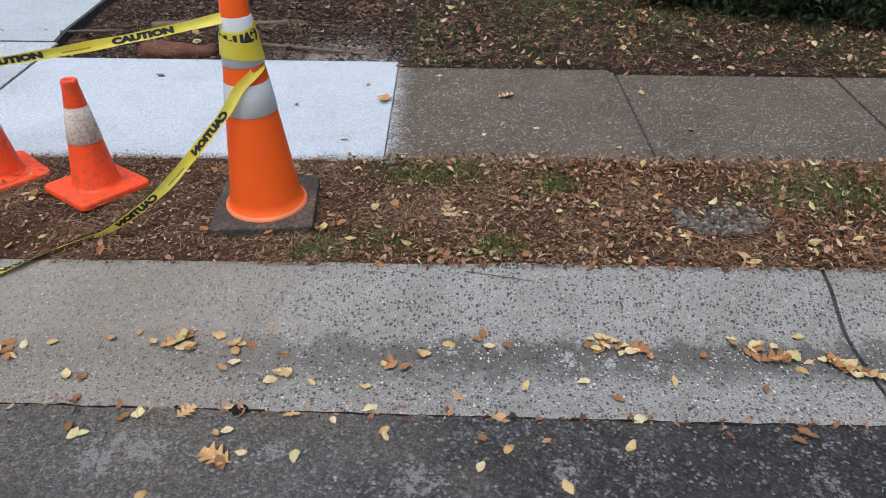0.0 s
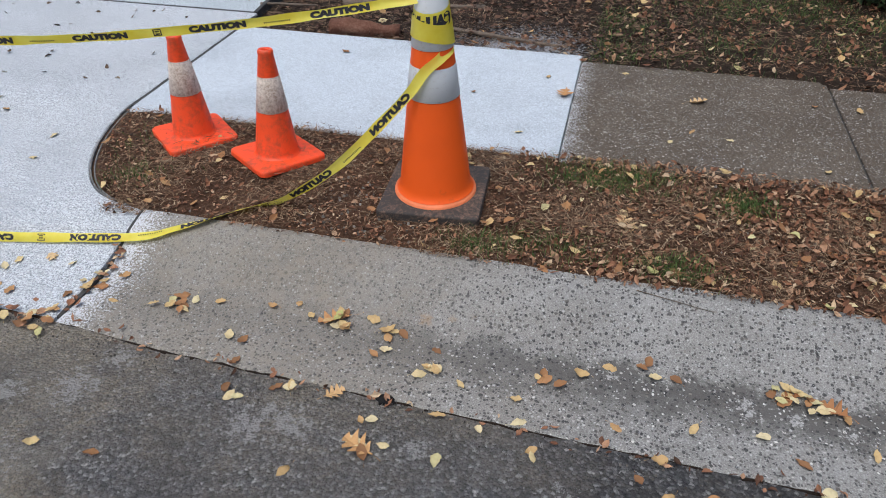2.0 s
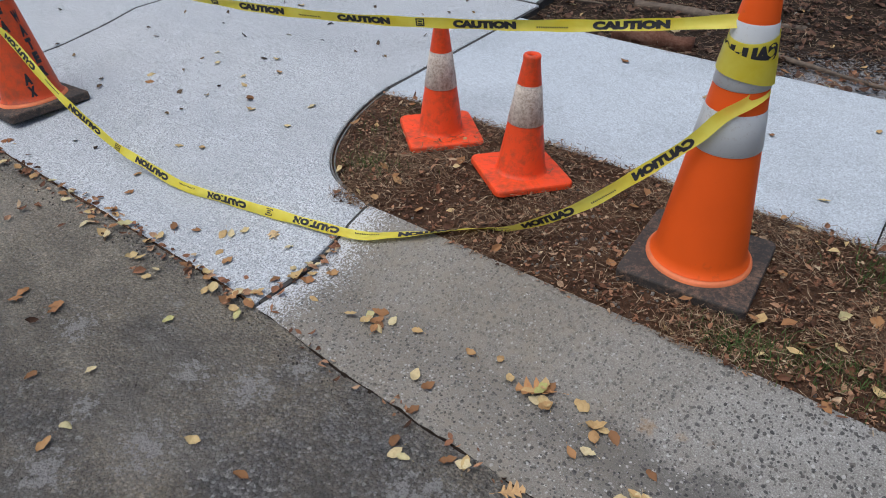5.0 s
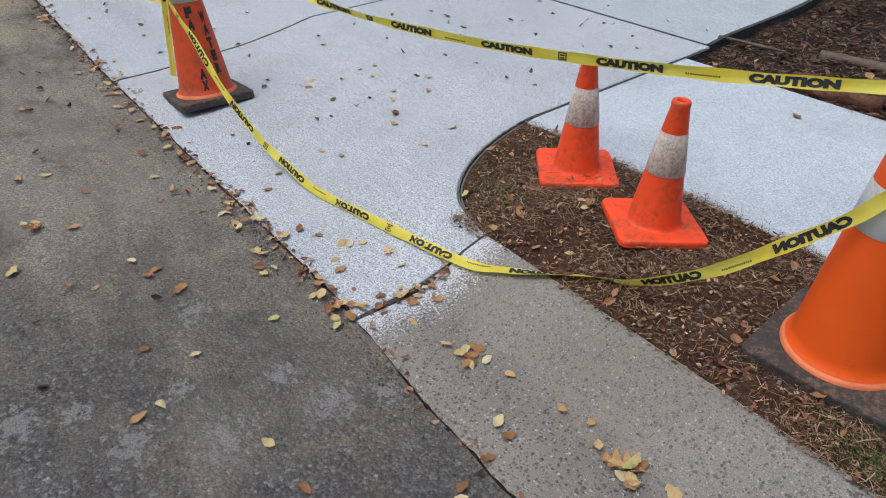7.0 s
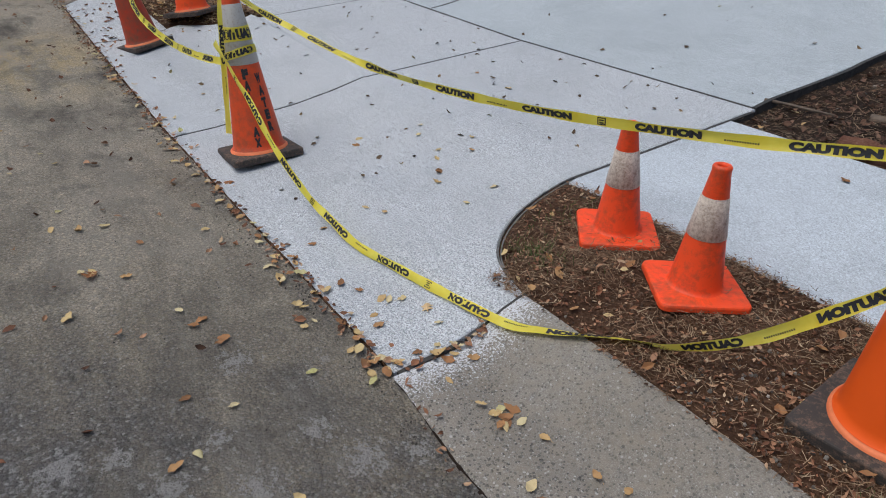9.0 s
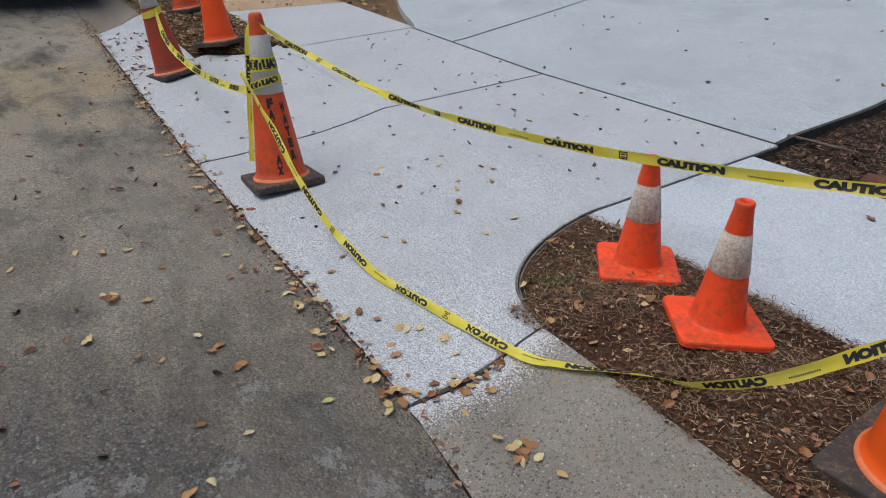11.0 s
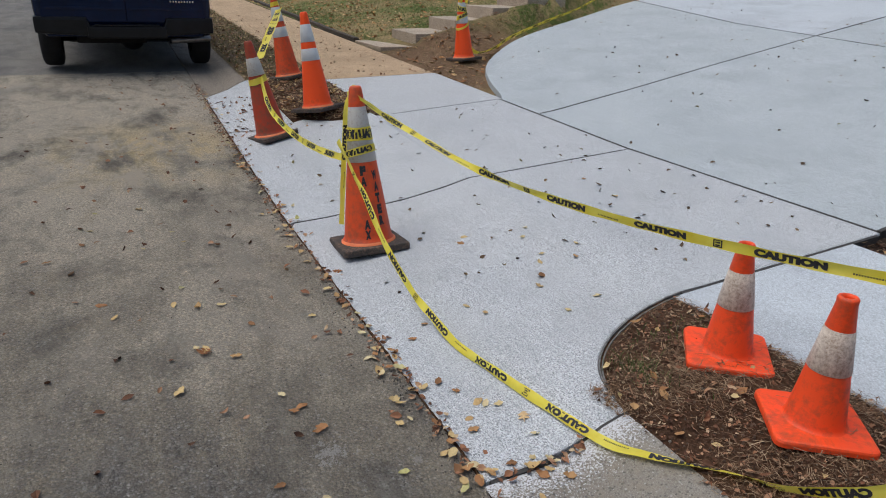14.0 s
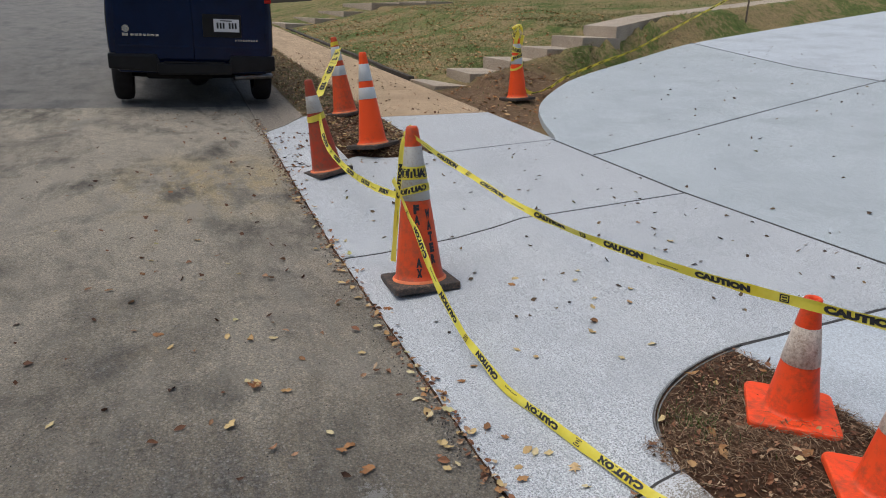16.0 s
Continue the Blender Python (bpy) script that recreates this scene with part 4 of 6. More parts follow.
def square_foot(bm, half, z0, z1, corner, bevel, hole=0.0):
    """A rounded square plate."""
    pts = []
    for k in range(4):
        a0 = math.pi / 2 * k
        cx, cy = (half - corner) * (1, -1, -1, 1)[k], (half - corner) * (1, 1, -1, -1)[k]
        for i in range(7):
            a = a0 + math.pi / 2 * i / 6
            pts.append((cx + corner * math.cos(a), cy + corner * math.sin(a)))
    rings = []
    for shrink, z in ((0, z0), (0, z1 - bevel), (bevel * 0.3, z1 - bevel * 0.3), (bevel, z1)):
        s = (half - shrink) / half
        rings.append([bm.verts.new((x * s, y * s, z)) for x, y in pts])
    for a, b in zip(rings, rings[1:]):
        for i in range(len(pts)):
            j = (i + 1) % len(pts)
            bm.faces.new((a[i], a[j], b[j], b[i]))
    bm.faces.new(rings[-1])
    bm.faces.new(rings[0][::-1])


def stand(x, y, yaw=0.0, lean=(0.0, 0.0), sink=0.0):
    """A pose on the ground at x, y whose up axis leans by the given slopes."""
    up = Vector((lean[0], lean[1], 1)).normalized()
    side = Vector((math.cos(radians(yaw)), math.sin(radians(yaw)), 0))
    side = (side - up * side.dot(up)).normalized()
    fwd = up.cross(side)
    m = Matrix((side, fwd, up)).transposed().to_4x4()
    m.translation = (x, y, ground_at(x, y) - sink)
    return m


def ground_at(x, y):
    if x > -1.9 and in_verge(x, y):
        return verge_z(x, y)
    if x < -6.15 and -0.085 < y < 0.755:
        return far_bed_z(x, y)
    if y > 2.3 and x < interp(CURVE, y):
        return lawn_z(x, y)
    return zg(x, y)


BIG = ((0.148, 0.052), (0.139, 0.062), (0.134, 0.085), (0.0385, 0.87), (0.036, 0.895), (0.030, 0.908), (0.024, 0.912), (0.020, 0.90), (0.022, 0.80))


def big_radius(z):
    return 0.134 + (0.0385 - 0.134) * (z - 0.085) / 0.785


def big_cone(body_mat, sleeve_mat, bands, label, height=1.0, foot=0.193):
    cone = empty("traffic_cone")
    tagged(cone, label, "traffic cone")
    bm = bmesh.new()
    square_foot(bm, foot, 0.0, 0.036, 0.022, 0.007)
    part("base", bm, RUBBER, cone, "black recycled-rubber base")
    bm = bmesh.new()
    lathe(bm, ((0.158, 0.034), (0.157, 0.043), (0.150, 0.048), (0.142, 0.053)), 48)
    part("foot_ring", bm, SHINE, cone, smooth=True)
    bm = bmesh.new()
    lathe(bm, [(r, z * height) for r, z in BIG], 48)
    part("body", bm, body_mat, cone, smooth=True)
    for z0, z1 in bands:
        bm = bmesh.new()
        lathe(bm, [(big_radius(z0) + 0.0005, z0 * height), (big_radius(z0) + 0.0022, z0 * height + 0.002), (big_radius(z1) + 0.0022, z1 * height - 0.002), (big_radius(z1) + 0.0005, z1 * height)], 48)
        part("reflective_collar", bm, sleeve_mat, cone, "silver reflective sleeve", smooth=True)
    return cone


def small_cone(label):
    cone = empty("traffic_cone")
    tagged(cone, label, "traffic cone", "small cones in the bed")
    bm = bmesh.new()
    square_foot(bm, 0.152, 0.0, 0.024, 0.03, 0.009)
    part("base", bm, RED_ORANGE, cone)
    bm = bmesh.new()
    lathe(bm, ((0.104, 0.022), (0.094, 0.026), (0.089, 0.04), (0.030, 0.438), (0.031, 0.443), (0.031, 0.452), (0.027, 0.458), (0.018, 0.458), (0.015, 0.45), (0.016, 0.36)), 44)
    part("body", bm, RED_ORANGE, cone, smooth=True)
    bm = bmesh.new()
    r = lambda z: 0.089 + (0.030 - 0.089) * (z - 0.04) / 0.398
    lathe(bm, ((r(0.213) + 0.0004, 0.213), (r(0.213) + 0.002, 0.215), (r(0.355) + 0.002, 0.353), (r(0.355) + 0.0004, 0.355)), 44)
    part("reflective_collar", bm, WHITE_DIRTY, cone, "scuffed dirty white sleeve", smooth=True)
    return cone


CONE_B = stand(-0.178, 0.155, 3.8, (-0.006, -0.062))
CONE_F = stand(-3.30, -0.385, -3, (-0.12, -0.03))
CONE_G = stand(-5.92, -0.37, 18, (-0.08, -0.18))
CONE_H = stand(-6.35, 0.175, 33, (-0.10, -0.09))
CONE_I = stand(-8.05, 0.295, 33, (-0.07, -0.13))
CONE_J = stand(-8.80, 3.01, 14, (-0.05, -0.06))
c = big_cone(ORANGE_NEW, SILVER, ((0.43, 0.545), (0.605, 0.77)), "bright orange tall traffic cone wrapped with yellow caution tape")
c.matrix_world = CONE_B
c = big_cone(ORANGE_USED, SILVER_DIRTY, ((0.50, 0.80),), "worn orange tall traffic cone with stencilled letters and tape")
c.matrix_world = CONE_F
CONE_FAIR = c
c = big_cone(ORANGE_DIRTY, SILVER_DIRTY, ((0.60, 0.76),), "grimy dark orange traffic cone with tape on the apron", 0.93, 0.175)
c.matrix_world = CONE_G
c = big_cone(ORANGE_DEEP, SILVER, ((0.47, 0.58), (0.64, 0.80)), "orange tall traffic cone with two silver collars in mulch")
c.matrix_world = CONE_H
c = big_cone(ORANGE_USED, SILVER, ((0.47, 0.58), (0.64, 0.80)), "faded orange traffic cone with taped neck near the van")
c.matrix_world = CONE_I
c = big_cone(ORANGE_DEEP, SILVER, ((0.50, 0.62), (0.66, 0.78)), "orange traffic cone muffled in caution tape by the steps")
c.matrix_world = CONE_J
c = small_cone("small red-orange cone with scuffed white collar and bent base")
c.matrix_world = stand(-1.352, 0.372, -41, (0.01, -0.03))
c = small_cone("small red-orange cone with dirty white collar on mulch")
c.matrix_world = stand(-0.905, 0.28, -36, (0.01, 0.01))

# ---- parked van ----
VAN_PAINT = plain("navy_van_paint", (0.002, 0.011, 0.045), 0.22, 0, 0.25, 3, 0.0, 0.3)
BUMPER = plain("black_bumper_plastic", (0.011, 0.012, 0.014), 0.42, 0, 0.3, 8, 0.15, 0.25)
TYRE = plain("tyre_rubber", (0.012, 0.012, 0.013), 0.85, 0, 0.3, 20, 0.4, 0.3)
STEEL = plain("dull_steel", (0.22, 0.22, 0.22), 0.4, 0.9, 0.3, 15)
CHROME = plain("bright_badge", (0.5, 0.51, 0.53), 0.25, 0.8, 0.1, 20, 0.0)
PLATE = plain("white_plate", (0.72, 0.73, 0.75), 0.4, 0, 0.06, 30, 0.0)
INK = plain("black_ink", (0.02, 0.02, 0.025), 0.6, 0, 0.2, 30, 0.0)
RED_LENS = plain("red_lens", (0.35, 0.01, 0.01), 0.15, 0, 0.2, 20, 0.0)
GLASS_DARK = plain("dark_van_glass", (0.01, 0.012, 0.014), 0.05, 0, 0.2, 3, 0.0)


def van():
    """Origin under the middle of the rear bumper, the nose along -x."""
    v = empty("van")
    tagged(v, "dark navy cargo van parked at the curb, rear doors shut", "van")
    # body: rounded cross-section swept along the length
    prof = []
    for y, z in ((0.88, 0.42), (0.965, 0.52), (0.985, 0.75), (0.985, 1.05), (0.965, 1.35), (0.92, 1.75), (0.86, 1.95), (0.72, 2.06), (0.4, 2.10)):
        prof.append((y, z))
    prof = prof + [(-y, z) for y, z in prof[::-1]]
    bm = bmesh.new()
    rings = []
    for x, s, dz in ((-0.055, 0.93, 0.0), (-0.075, 0.972, 0), (-0.12, 0.992, 0), (-0.25, 1.0, 0), (-4.0, 1.0, 0), (-4.6, 0.98, -0.3), (-5.4, 0.94, -0.9), (-5.6, 0.85, -1.05)):
        ring = []
        for y, z in prof:
            zz = z
            if dz and z > 1.2:
                zz = max(1.0, 1.2 + (z - 1.2) * (1 + dz))
            ring.append(bm.verts.new((x, y * s, 1.2 + (zz - 1.2) * (0.5 + 0.5 * s) if abs(dz) < 0.01 else zz)))
        rings.append(ring)
    n = len(prof)
    for a, b in zip(rings, rings[1:]):
        for i in range(n):
            j = (i + 1) % n
            bm.faces.new((a[i], b[i], b[j], a[j]))
    bm.faces.new(rings[0])
    bm.faces.new(rings[-1][::-1])
    bmesh.ops.recalc_face_normals(bm, faces=bm.faces)
    body = part("body", bm, VAN_PAINT, v)
    body.data.shade_smooth()
    # rear doors stand a little proud of the body with a seam between
    for y0, y1 in ((-0.90, -0.004), (0.004, 0.90)):
        bm = bmesh.new()
        box(bm, -0.06, -0.028, y0, y1, 0.60, 1.98, 0.012)
        for w in bm.verts:
            k = (w.co.z - 0.6) / 1.38
            if abs(w.co.y) > 0.5:
                w.co.y *= 1 - 0.07 * max(0, k - 0.35)
            w.co.x -= 0.07 * max(0, k - 0.35) ** 2
        d = part("rear_door", bm, VAN_PAINT, v)
        bm = bmesh.new()
        s = 1 if y0 > 0 else -1
        box(bm, -0.045, -0.022, min(0.12 * s, 0.72 * s), max(0.12 * s, 0.72 * s), 1.35, 1.85, 0.02)
        for w in bm.verts:
            w.co.x -= 0.07 * max(0, (w.co.z - 0.6) / 1.38 - 0.35) ** 2
        part("window", bm, GLASS_DARK, d, "dark tinted glass")
        bm = bmesh.new()
        box(bm, -0.035, -0.021, y0 + 0.03, y1 - 0.03, 0.74, 0.775, 0.006)
        part("moulding", bm, VAN_PAINT, d)
        for z in (0.85, 1.6):
            bm = bmesh.new()
            box(bm, -0.04, -0.01, 0.885 * s - 0.02, 0.885 * s + 0.02, z, z + 0.09, 0.008)
            part("hinge", bm, VAN_PAINT, d)
    # tail lamps
    for s in (-1, 1):
        bm = bmesh.new()
        box(bm, -0.13, -0.04, 0.92 * s - 0.045, 0.92 * s + 0.045, 1.30, 1.75, 0.02)
        part("tail_lamp", bm, RED_LENS, v, "red tail lamp")
    # bumper: two wrapped corners and a lower middle step
    bm = bmesh.new()
    for s in (-1, 1):
        corner = bmesh.new()
        box(corner, -0.20, 0.02, min(0.36 * s, 0.99 * s), max(0.36 * s, 0.99 * s), 0.44, 0.66, 0.035)
        for w in corner.verts:
            if abs(w.co.y) < 0.5 and w.co.z > 0.55:
                w.co.y += 0.07 * s
            if abs(w.co.y) > 0.9:
                w.co.x -= 0.05 if w.co.x > -0.1 else 0.0
                w.co.z += 0.03 if w.co.z < 0.55 else 0.0
        part("bumper_corner", corner, BUMPER, v)
    box(bm, -0.20, 0.035, -0.44, 0.44, 0.42, 0.56, 0.025)
    part("bumper", bm, BUMPER, v, "black textured step bumper")
    bm = bmesh.new()
    box(bm, -0.15, 0.036, -0.36, 0.36, 0.562, 0.575, 0.004)
    part("bumper_step", bm, BUMPER, v)
    # number plate in a dark recess, writing as bars
    bm = bmesh.new()
    box(bm, -0.035, -0.018, 0.12, 0.58, 0.88, 1.15, 0.01)
    part("plate_recess", bm, BUMPER, v)
    bm = bmesh.new()
    box(bm, -0.019, -0.012, 0.25, 0.556, 0.945, 1.098, 0.004)
    p = part("number_plate", bm, PLATE, v, "white plate with dark bars")
    bm = bmesh.new()
    for i in range(7):
        if i != 3:
            y = 0.285 + 0.036 * i
            box(bm, -0.0125, -0.0095, y, y + 0.023, 0.985, 1.055)
    box(bm, -0.0125, -0.0095, 0.33, 0.47, 1.072, 1.084)
    part("plate_bars", bm, INK, p)
    # badges as plain shapes
    bm = bmesh.new()
    for i in range(9):
        box(bm, -0.03, -0.021, 0.50 + 0.032 * i, 0.519 + 0.032 * i, 0.835, 0.858, 0.003)
    part("badge", bm, CHROME, v, "bright bars of a maker's badge")
    bm = bmesh.new()
    for i in range(7):
        box(bm, -0.03, -0.021, -0.71 + 0.046 * i, -0.672 + 0.046 * i, 0.868, 0.895, 0.003)
    box(bm, -0.03, -0.021, -0.80, -0.735, 0.865, 0.90, 0.003)
    lathe_bm = bm
    part("badge", lathe_bm, CHROME, v, "bright bars of a model badge")
    bm = bmesh.new()
    bmesh.ops.create_cone(bm, cap_ends=True, segments=20, radius1=0.045, radius2=0.04, depth=0.012, matrix=pose(-0.024, -0.76, 0.95, 0, 90, 0))
    part("badge", bm, CHROME, v)
    # wheels
    for x in (-0.72, -4.2):
        for s in (-1, 1):
            w = empty("wheel")
            w.parent = v
            w.location = (x, 0.872 * s, 0.36)
            bm = bmesh.new()
            tyre = [(0.21, -0.11), (0.30, -0.118), (0.345, -0.10), (0.362, -0.06), (0.362, 0.06), (0.345, 0.10), (0.30, 0.118), (0.21, 0.11)]
            lathe(bm, tyre, 44)
            bmesh.ops.rotate(bm, verts=bm.verts, matrix=Matrix.Rotation(math.pi / 2, 3, "X"))
            part("tyre", bm, TYRE, w, "black tyre", smooth=True)
            bm = bmesh.new()
            lathe(bm, [(0.0, 0.05), (0.09, 0.06), (0.12, 0.02), (0.19, 0.03), (0.213, 0.09)], 32)
            bmesh.ops.rotate(bm, verts=bm.verts, matrix=Matrix.Rotation(-s * math.pi / 2, 3, "X"))
            part("rim", bm, STEEL, w, smooth=True)
    # axle, exhaust and floor
    bm = bmesh.new()
    bmesh.ops.create_cone(bm, cap_ends=True, segments=16, radius1=0.05, radius2=0.05, depth=1.6, matrix=pose(-0.72, 0, 0.34, 90, 0, 0))
    bmesh.ops.create_uvsphere(bm, u_segments=16, v_segments=10, radius=0.16, matrix=pose(-0.72, 0.05, 0.34))
    part("axle", bm, BUMPER, v, smooth=True)
    bm = bmesh.new()
    bmesh.ops.create_cone(bm, cap_ends=False, segments=20, radius1=0.038, radius2=0.038, depth=0.55, matrix=pose(-0.22, 0.72, 0.375, 90, 0, 24))
    part("exhaust_pipe", bm, STEEL, v, "dull steel tailpipe", smooth=True)
    bm = bmesh.new()
    box(bm, -5.3, -0.22, -0.78, 0.78, 0.42, 0.47)
    # plain boxes for hanging parts, added to keep light from under the van
    box(bm, -3.4, -1.15, -0.70, 0.70, 0.22, 0.42, 0.03)
    box(bm, -0.60, -0.36, -0.58, 0.22, 0.31, 0.42, 0.04)
    part("underbody", bm, TYRE, v)
    return v


van().matrix_world = Matrix.Translation((-9.17, -1.365, rise(-9.9) + 0.0)) @ pose(0, 0, 0, -0.7, 3.0, 0)


# ---- concrete garden steps ----
def steps():
    s = empty("steps")
    tagged(s, "five weathered tan concrete steps up the lawn bank", "steps")
    go = Vector((math.cos(radians(98.7)), math.sin(radians(98.7)), 0))
    side = Vector((0.999, -0.048, 0))
    for k in range(5):
        bm = bmesh.new()
        top = 0.65 + 0.2 * k
        o = Vector((-11.56, 2.97, 0)) + go * 0.775 * k
        box(bm, 0, 1.22, 0, 0.9 if k < 4 else 2.62, top - 0.45, top, 0.014)
        for v in bm.verts:
            back = v.co.y > 1
            w = o + side * v.co.x + go * v.co.y + Vector((0, 0, v.co.z))
            w += Vector((noise.noise(w * 7) * 0.008, noise.noise(w * 7 + Vector((3, 0, 0))) * 0.008, noise.noise(w * 6 + Vector((0, 5, 0))) * 0.006))
            if back:
                w += Vector((-1.5, 0, 0.26))
            v.co = w
        part("step", bm, STEP_CONCRETE, s)
    # the path that carries on along the drive
    bm = bmesh.new()
    box(bm, -13.93, -12.71, 8.70, 20.0, 1.2, 1.71, 0.014)
    for v in bm.verts:
        if v.co.y > 15:
            v.co += Vector((-3.5, 0, 1.13))
    part("path", bm, STEP_CONCRETE, s)
    bm = bmesh.new()
    box(bm, -11.5, -10.25, 2.27, 2.93, 0.36, 0.468, 0.01)
    part("landing", bm, STEP_CONCRETE, s)
    return s


steps()


# ---- caution tape ----
def tape_material():
    m, n, l, b = material("yellow_tape", 0.32)
    co = n.new("ShaderNodeTexCoord").outputs["Object"]
    c = ramp(n, l, noise_tex(n, l, co, 7, 4, 0.6), [(0.35, (0.80, 0.66, 0.045)), (0.65, (0.90, 0.82, 0.14))])
    l.new(c, b.inputs["Base Color"])
    t = n.new("ShaderNodeBsdfTranslucent")
    l.new(c, t.inputs[0])
    mix = n.new("ShaderNodeMixShader")
    mix.inputs[0].default_value = 0.3
    l.new(b.outputs[0], mix.inputs[1])
    l.new(t.outputs[0], mix.inputs[2])
    l.new(mix.outputs[0], n["Material Output"].inputs["Surface"])
    bump(n, l, b, noise_tex(n, l, co, 22, 3), 0.25, 0.004)
    return m


TAPE = tape_material()
TAPE_W = 0.036


def glyphs(body, length, height):
    """Letters of the built-in font as flat triangles: points 0..length by -height/2..height/2, and faces."""
    cu = bpy.data.curves.new("letters", "FONT")
    cu.body = body
    cu.offset = 0.085
    cu.resolution_u = 3
    ob = new("letters", cu)
    me = bpy.data.meshes.new_from_object(ob.evaluated_get(bpy.context.evaluated_depsgraph_get()))
    co = np.array([v.co[:2] for v in me.vertices])
    faces = [tuple(f.vertices) for f in me.polygons]
    bpy.data.objects.remove(ob)
    bpy.data.curves.remove(cu)
    bpy.data.meshes.remove(me)
    lo, hi = co.min(0), co.max(0)
    co = (co - lo) / (hi - lo)
    co[:, 0] *= length
    co[:, 1] = (co[:, 1] - 0.5) * height
    return co, faces


WORD = 0.205
CAUTION = glyphs("CAUTION", WORD, 0.0255)


def spline(pts, n=8):
    """Catmull-Rom through rows of numbers."""
    p = np.array(pts, float)
    out = []
    for i in range(len(p) - 1):
        a, b, c, d = p[max(0, i - 1)], p[i], p[i + 1], p[min(len(p) - 1, i + 2)]
        for k in range(n):
            t = k / n
            out.append(0.5 * (2 * b + (c - a) * t + (2 * a - 5 * b + 4 * c - d) * t * t + (3 * b - a - 3 * c + d) * t ** 3))
    out.append(p[-1])
    return np.array(out)


def tape_strip(parent, centre, across, width=TAPE_W, start=0.05, words=True, curl=0.06, back=False):
    """A strip along centre with the unit vectors across it; words printed along it show on both sides."""
    centre, across = np.array(centre), np.array(across)
    tang = np.gradient(centre, axis=0)
    tang /= np.linalg.norm(tang, axis=1)[:, None]
    nor = np.cross(tang, across)
    nor /= np.linalg.norm(nor, axis=1)[:, None]
    s = np.concatenate(([0], np.cumsum(np.linalg.norm(np.diff(centre, axis=0), axis=1))))
    cols = (-0.5, -0.25, 0.0, 0.25, 0.5)

    def at(u, v, lift):
        c = [np.interp(u, s, centre[:, k]) for k in range(3)]
        a = np.array([np.interp(u, s, across[:, k]) for k in range(3)])
        m = np.array([np.interp(u, s, nor[:, k]) for k in range(3)])
        bow = width * (curl * (1 - (2 * v / width) ** 2) * (1 + 0.6 * math.sin(u * 23)) + 0.5 * curl * math.sin(5.5 * v / width + 2.5 * math.sin(u * 4)))
        return np.array(c) + a * v + m * (bow + lift)

    bm = bmesh.new()
    rows = [[bm.verts.new(at(u, k * width * (1 + 0.07 * math.sin(u * 31) + 0.05 * math.sin(u * 13 + 1)), 0)) for k in cols] for u in s]
    for a, b in zip(rows, rows[1:]):
        for i in range(4):
            bm.faces.new((a[i], a[i + 1], b[i + 1], b[i]))
    strip = part("strip", bm, TAPE, parent, smooth=True)
    if not words:
        return strip
    u, k = start, 0
    scale = width / TAPE_W
    while u < s[-1] - WORD - 0.01:
        co, faces = CAUTION
        bm = bmesh.new()
        for lift in (0.0012, -0.0012):
            vs = []
            for x, y in co:
                q = (x if back else WORD - x, y)
                vs.append(bm.verts.new(at(u + q[0], q[1] * scale, lift)))
            for f in faces:
                bm.faces.new([vs[i] for i in f])
        part("lettering", bm, INK, strip, "black printed word")
        # small print as bars, and a boxed mark
        bm = bmesh.new()
        v0 = -0.008 * scale
        for lift in (0.0012, -0.0012):
            if k % 2 == 0:
                for i in range(14):
                    a = u + 0.275 + 0.0068 * i
                    bm.faces.new([bm.verts.new(at(x, y, lift)) for x, y in ((a, v0), (a + 0.0038, v0), (a + 0.0038, v0 + 0.005 * scale), (a, v0 + 0.005 * scale))])
            else:
                a, w, h = u + 0.305, 0.03, 0.013 * scale
                for x0, x1, y0, y1 in ((0, w, h - 0.003, h), (0, w, -h, -h + 0.003), (0, 0.004, -h, h), (w - 0.004, w, -h, h), (0.007, w - 0.007, 0.001, 0.005), (0.007, w - 0.007, -0.007, -0.003)):
                    if a + x1 < s[-1]:
                        bm.faces.new([bm.verts.new(at(a + x, y, lift)) for x, y in ((x0, y0), (x1, y0), (x1, y1), (x0, y1))])
        if bm.verts:
            part("small_print", bm, INK, strip)
        else:
            bm.free()
        u += 0.43
        k += 1
    return strip


def hanging(parent, rows, start=0.05, width=TAPE_W, words=True, n=8, back=False):
    """rows: x, y, z and the tilt of the strip from upright in degrees."""
    p = spline(rows, n)
    c = p[:, :3]
    t = np.gradient(c, axis=0)
    t /= np.linalg.norm(t, axis=1)[:, None]
    up = np.array([0, 0, 1.0]) - t * t[:, 2:3]
    up /= np.linalg.norm(up, axis=1)[:, None]
    side = np.cross(t, up)
    run = np.arange(len(p)) * 0.21
    a = np.radians(p[:, 3] + 7 * np.sin(run) + 5 * np.sin(run * 2.3 + 1))[:, None]
    return tape_strip(parent, c, up * np.cos(a) + side * np.sin(a), width, start, words, back=back)


def wrap(parent, m, z, tilt=0.0, way=0.0, width=TAPE_W, start=0.0, turn=360, gap=0.004, words=True, height=1.0, first=0.0):
    """A band round a big cone whose pose is m, centred at height z, tilted by slope tilt towards the angle way."""
    c, a = [], []
    n = 40
    slant = Vector((-0.1216, 0, 1)).normalized()
    for i in range(n + 1):
        th = radians(first + turn * i / n)
        zz = z + tilt * math.cos(th - radians(way))
        r = big_radius(zz / height) + gap + 0.0015 * i / n
        c.append(m @ Vector((r * math.cos(th), r * math.sin(th), zz)))
        d = Vector((slant.x * math.cos(th), slant.x * math.sin(th), slant.z))
        a.append(m.to_3x3() @ d)
    return tape_strip(parent, c, a, width, start, words, 0.0)


def tape(label):
    return tagged(empty("caution_tape"), label, "caution tape", "yellow caution tapes")


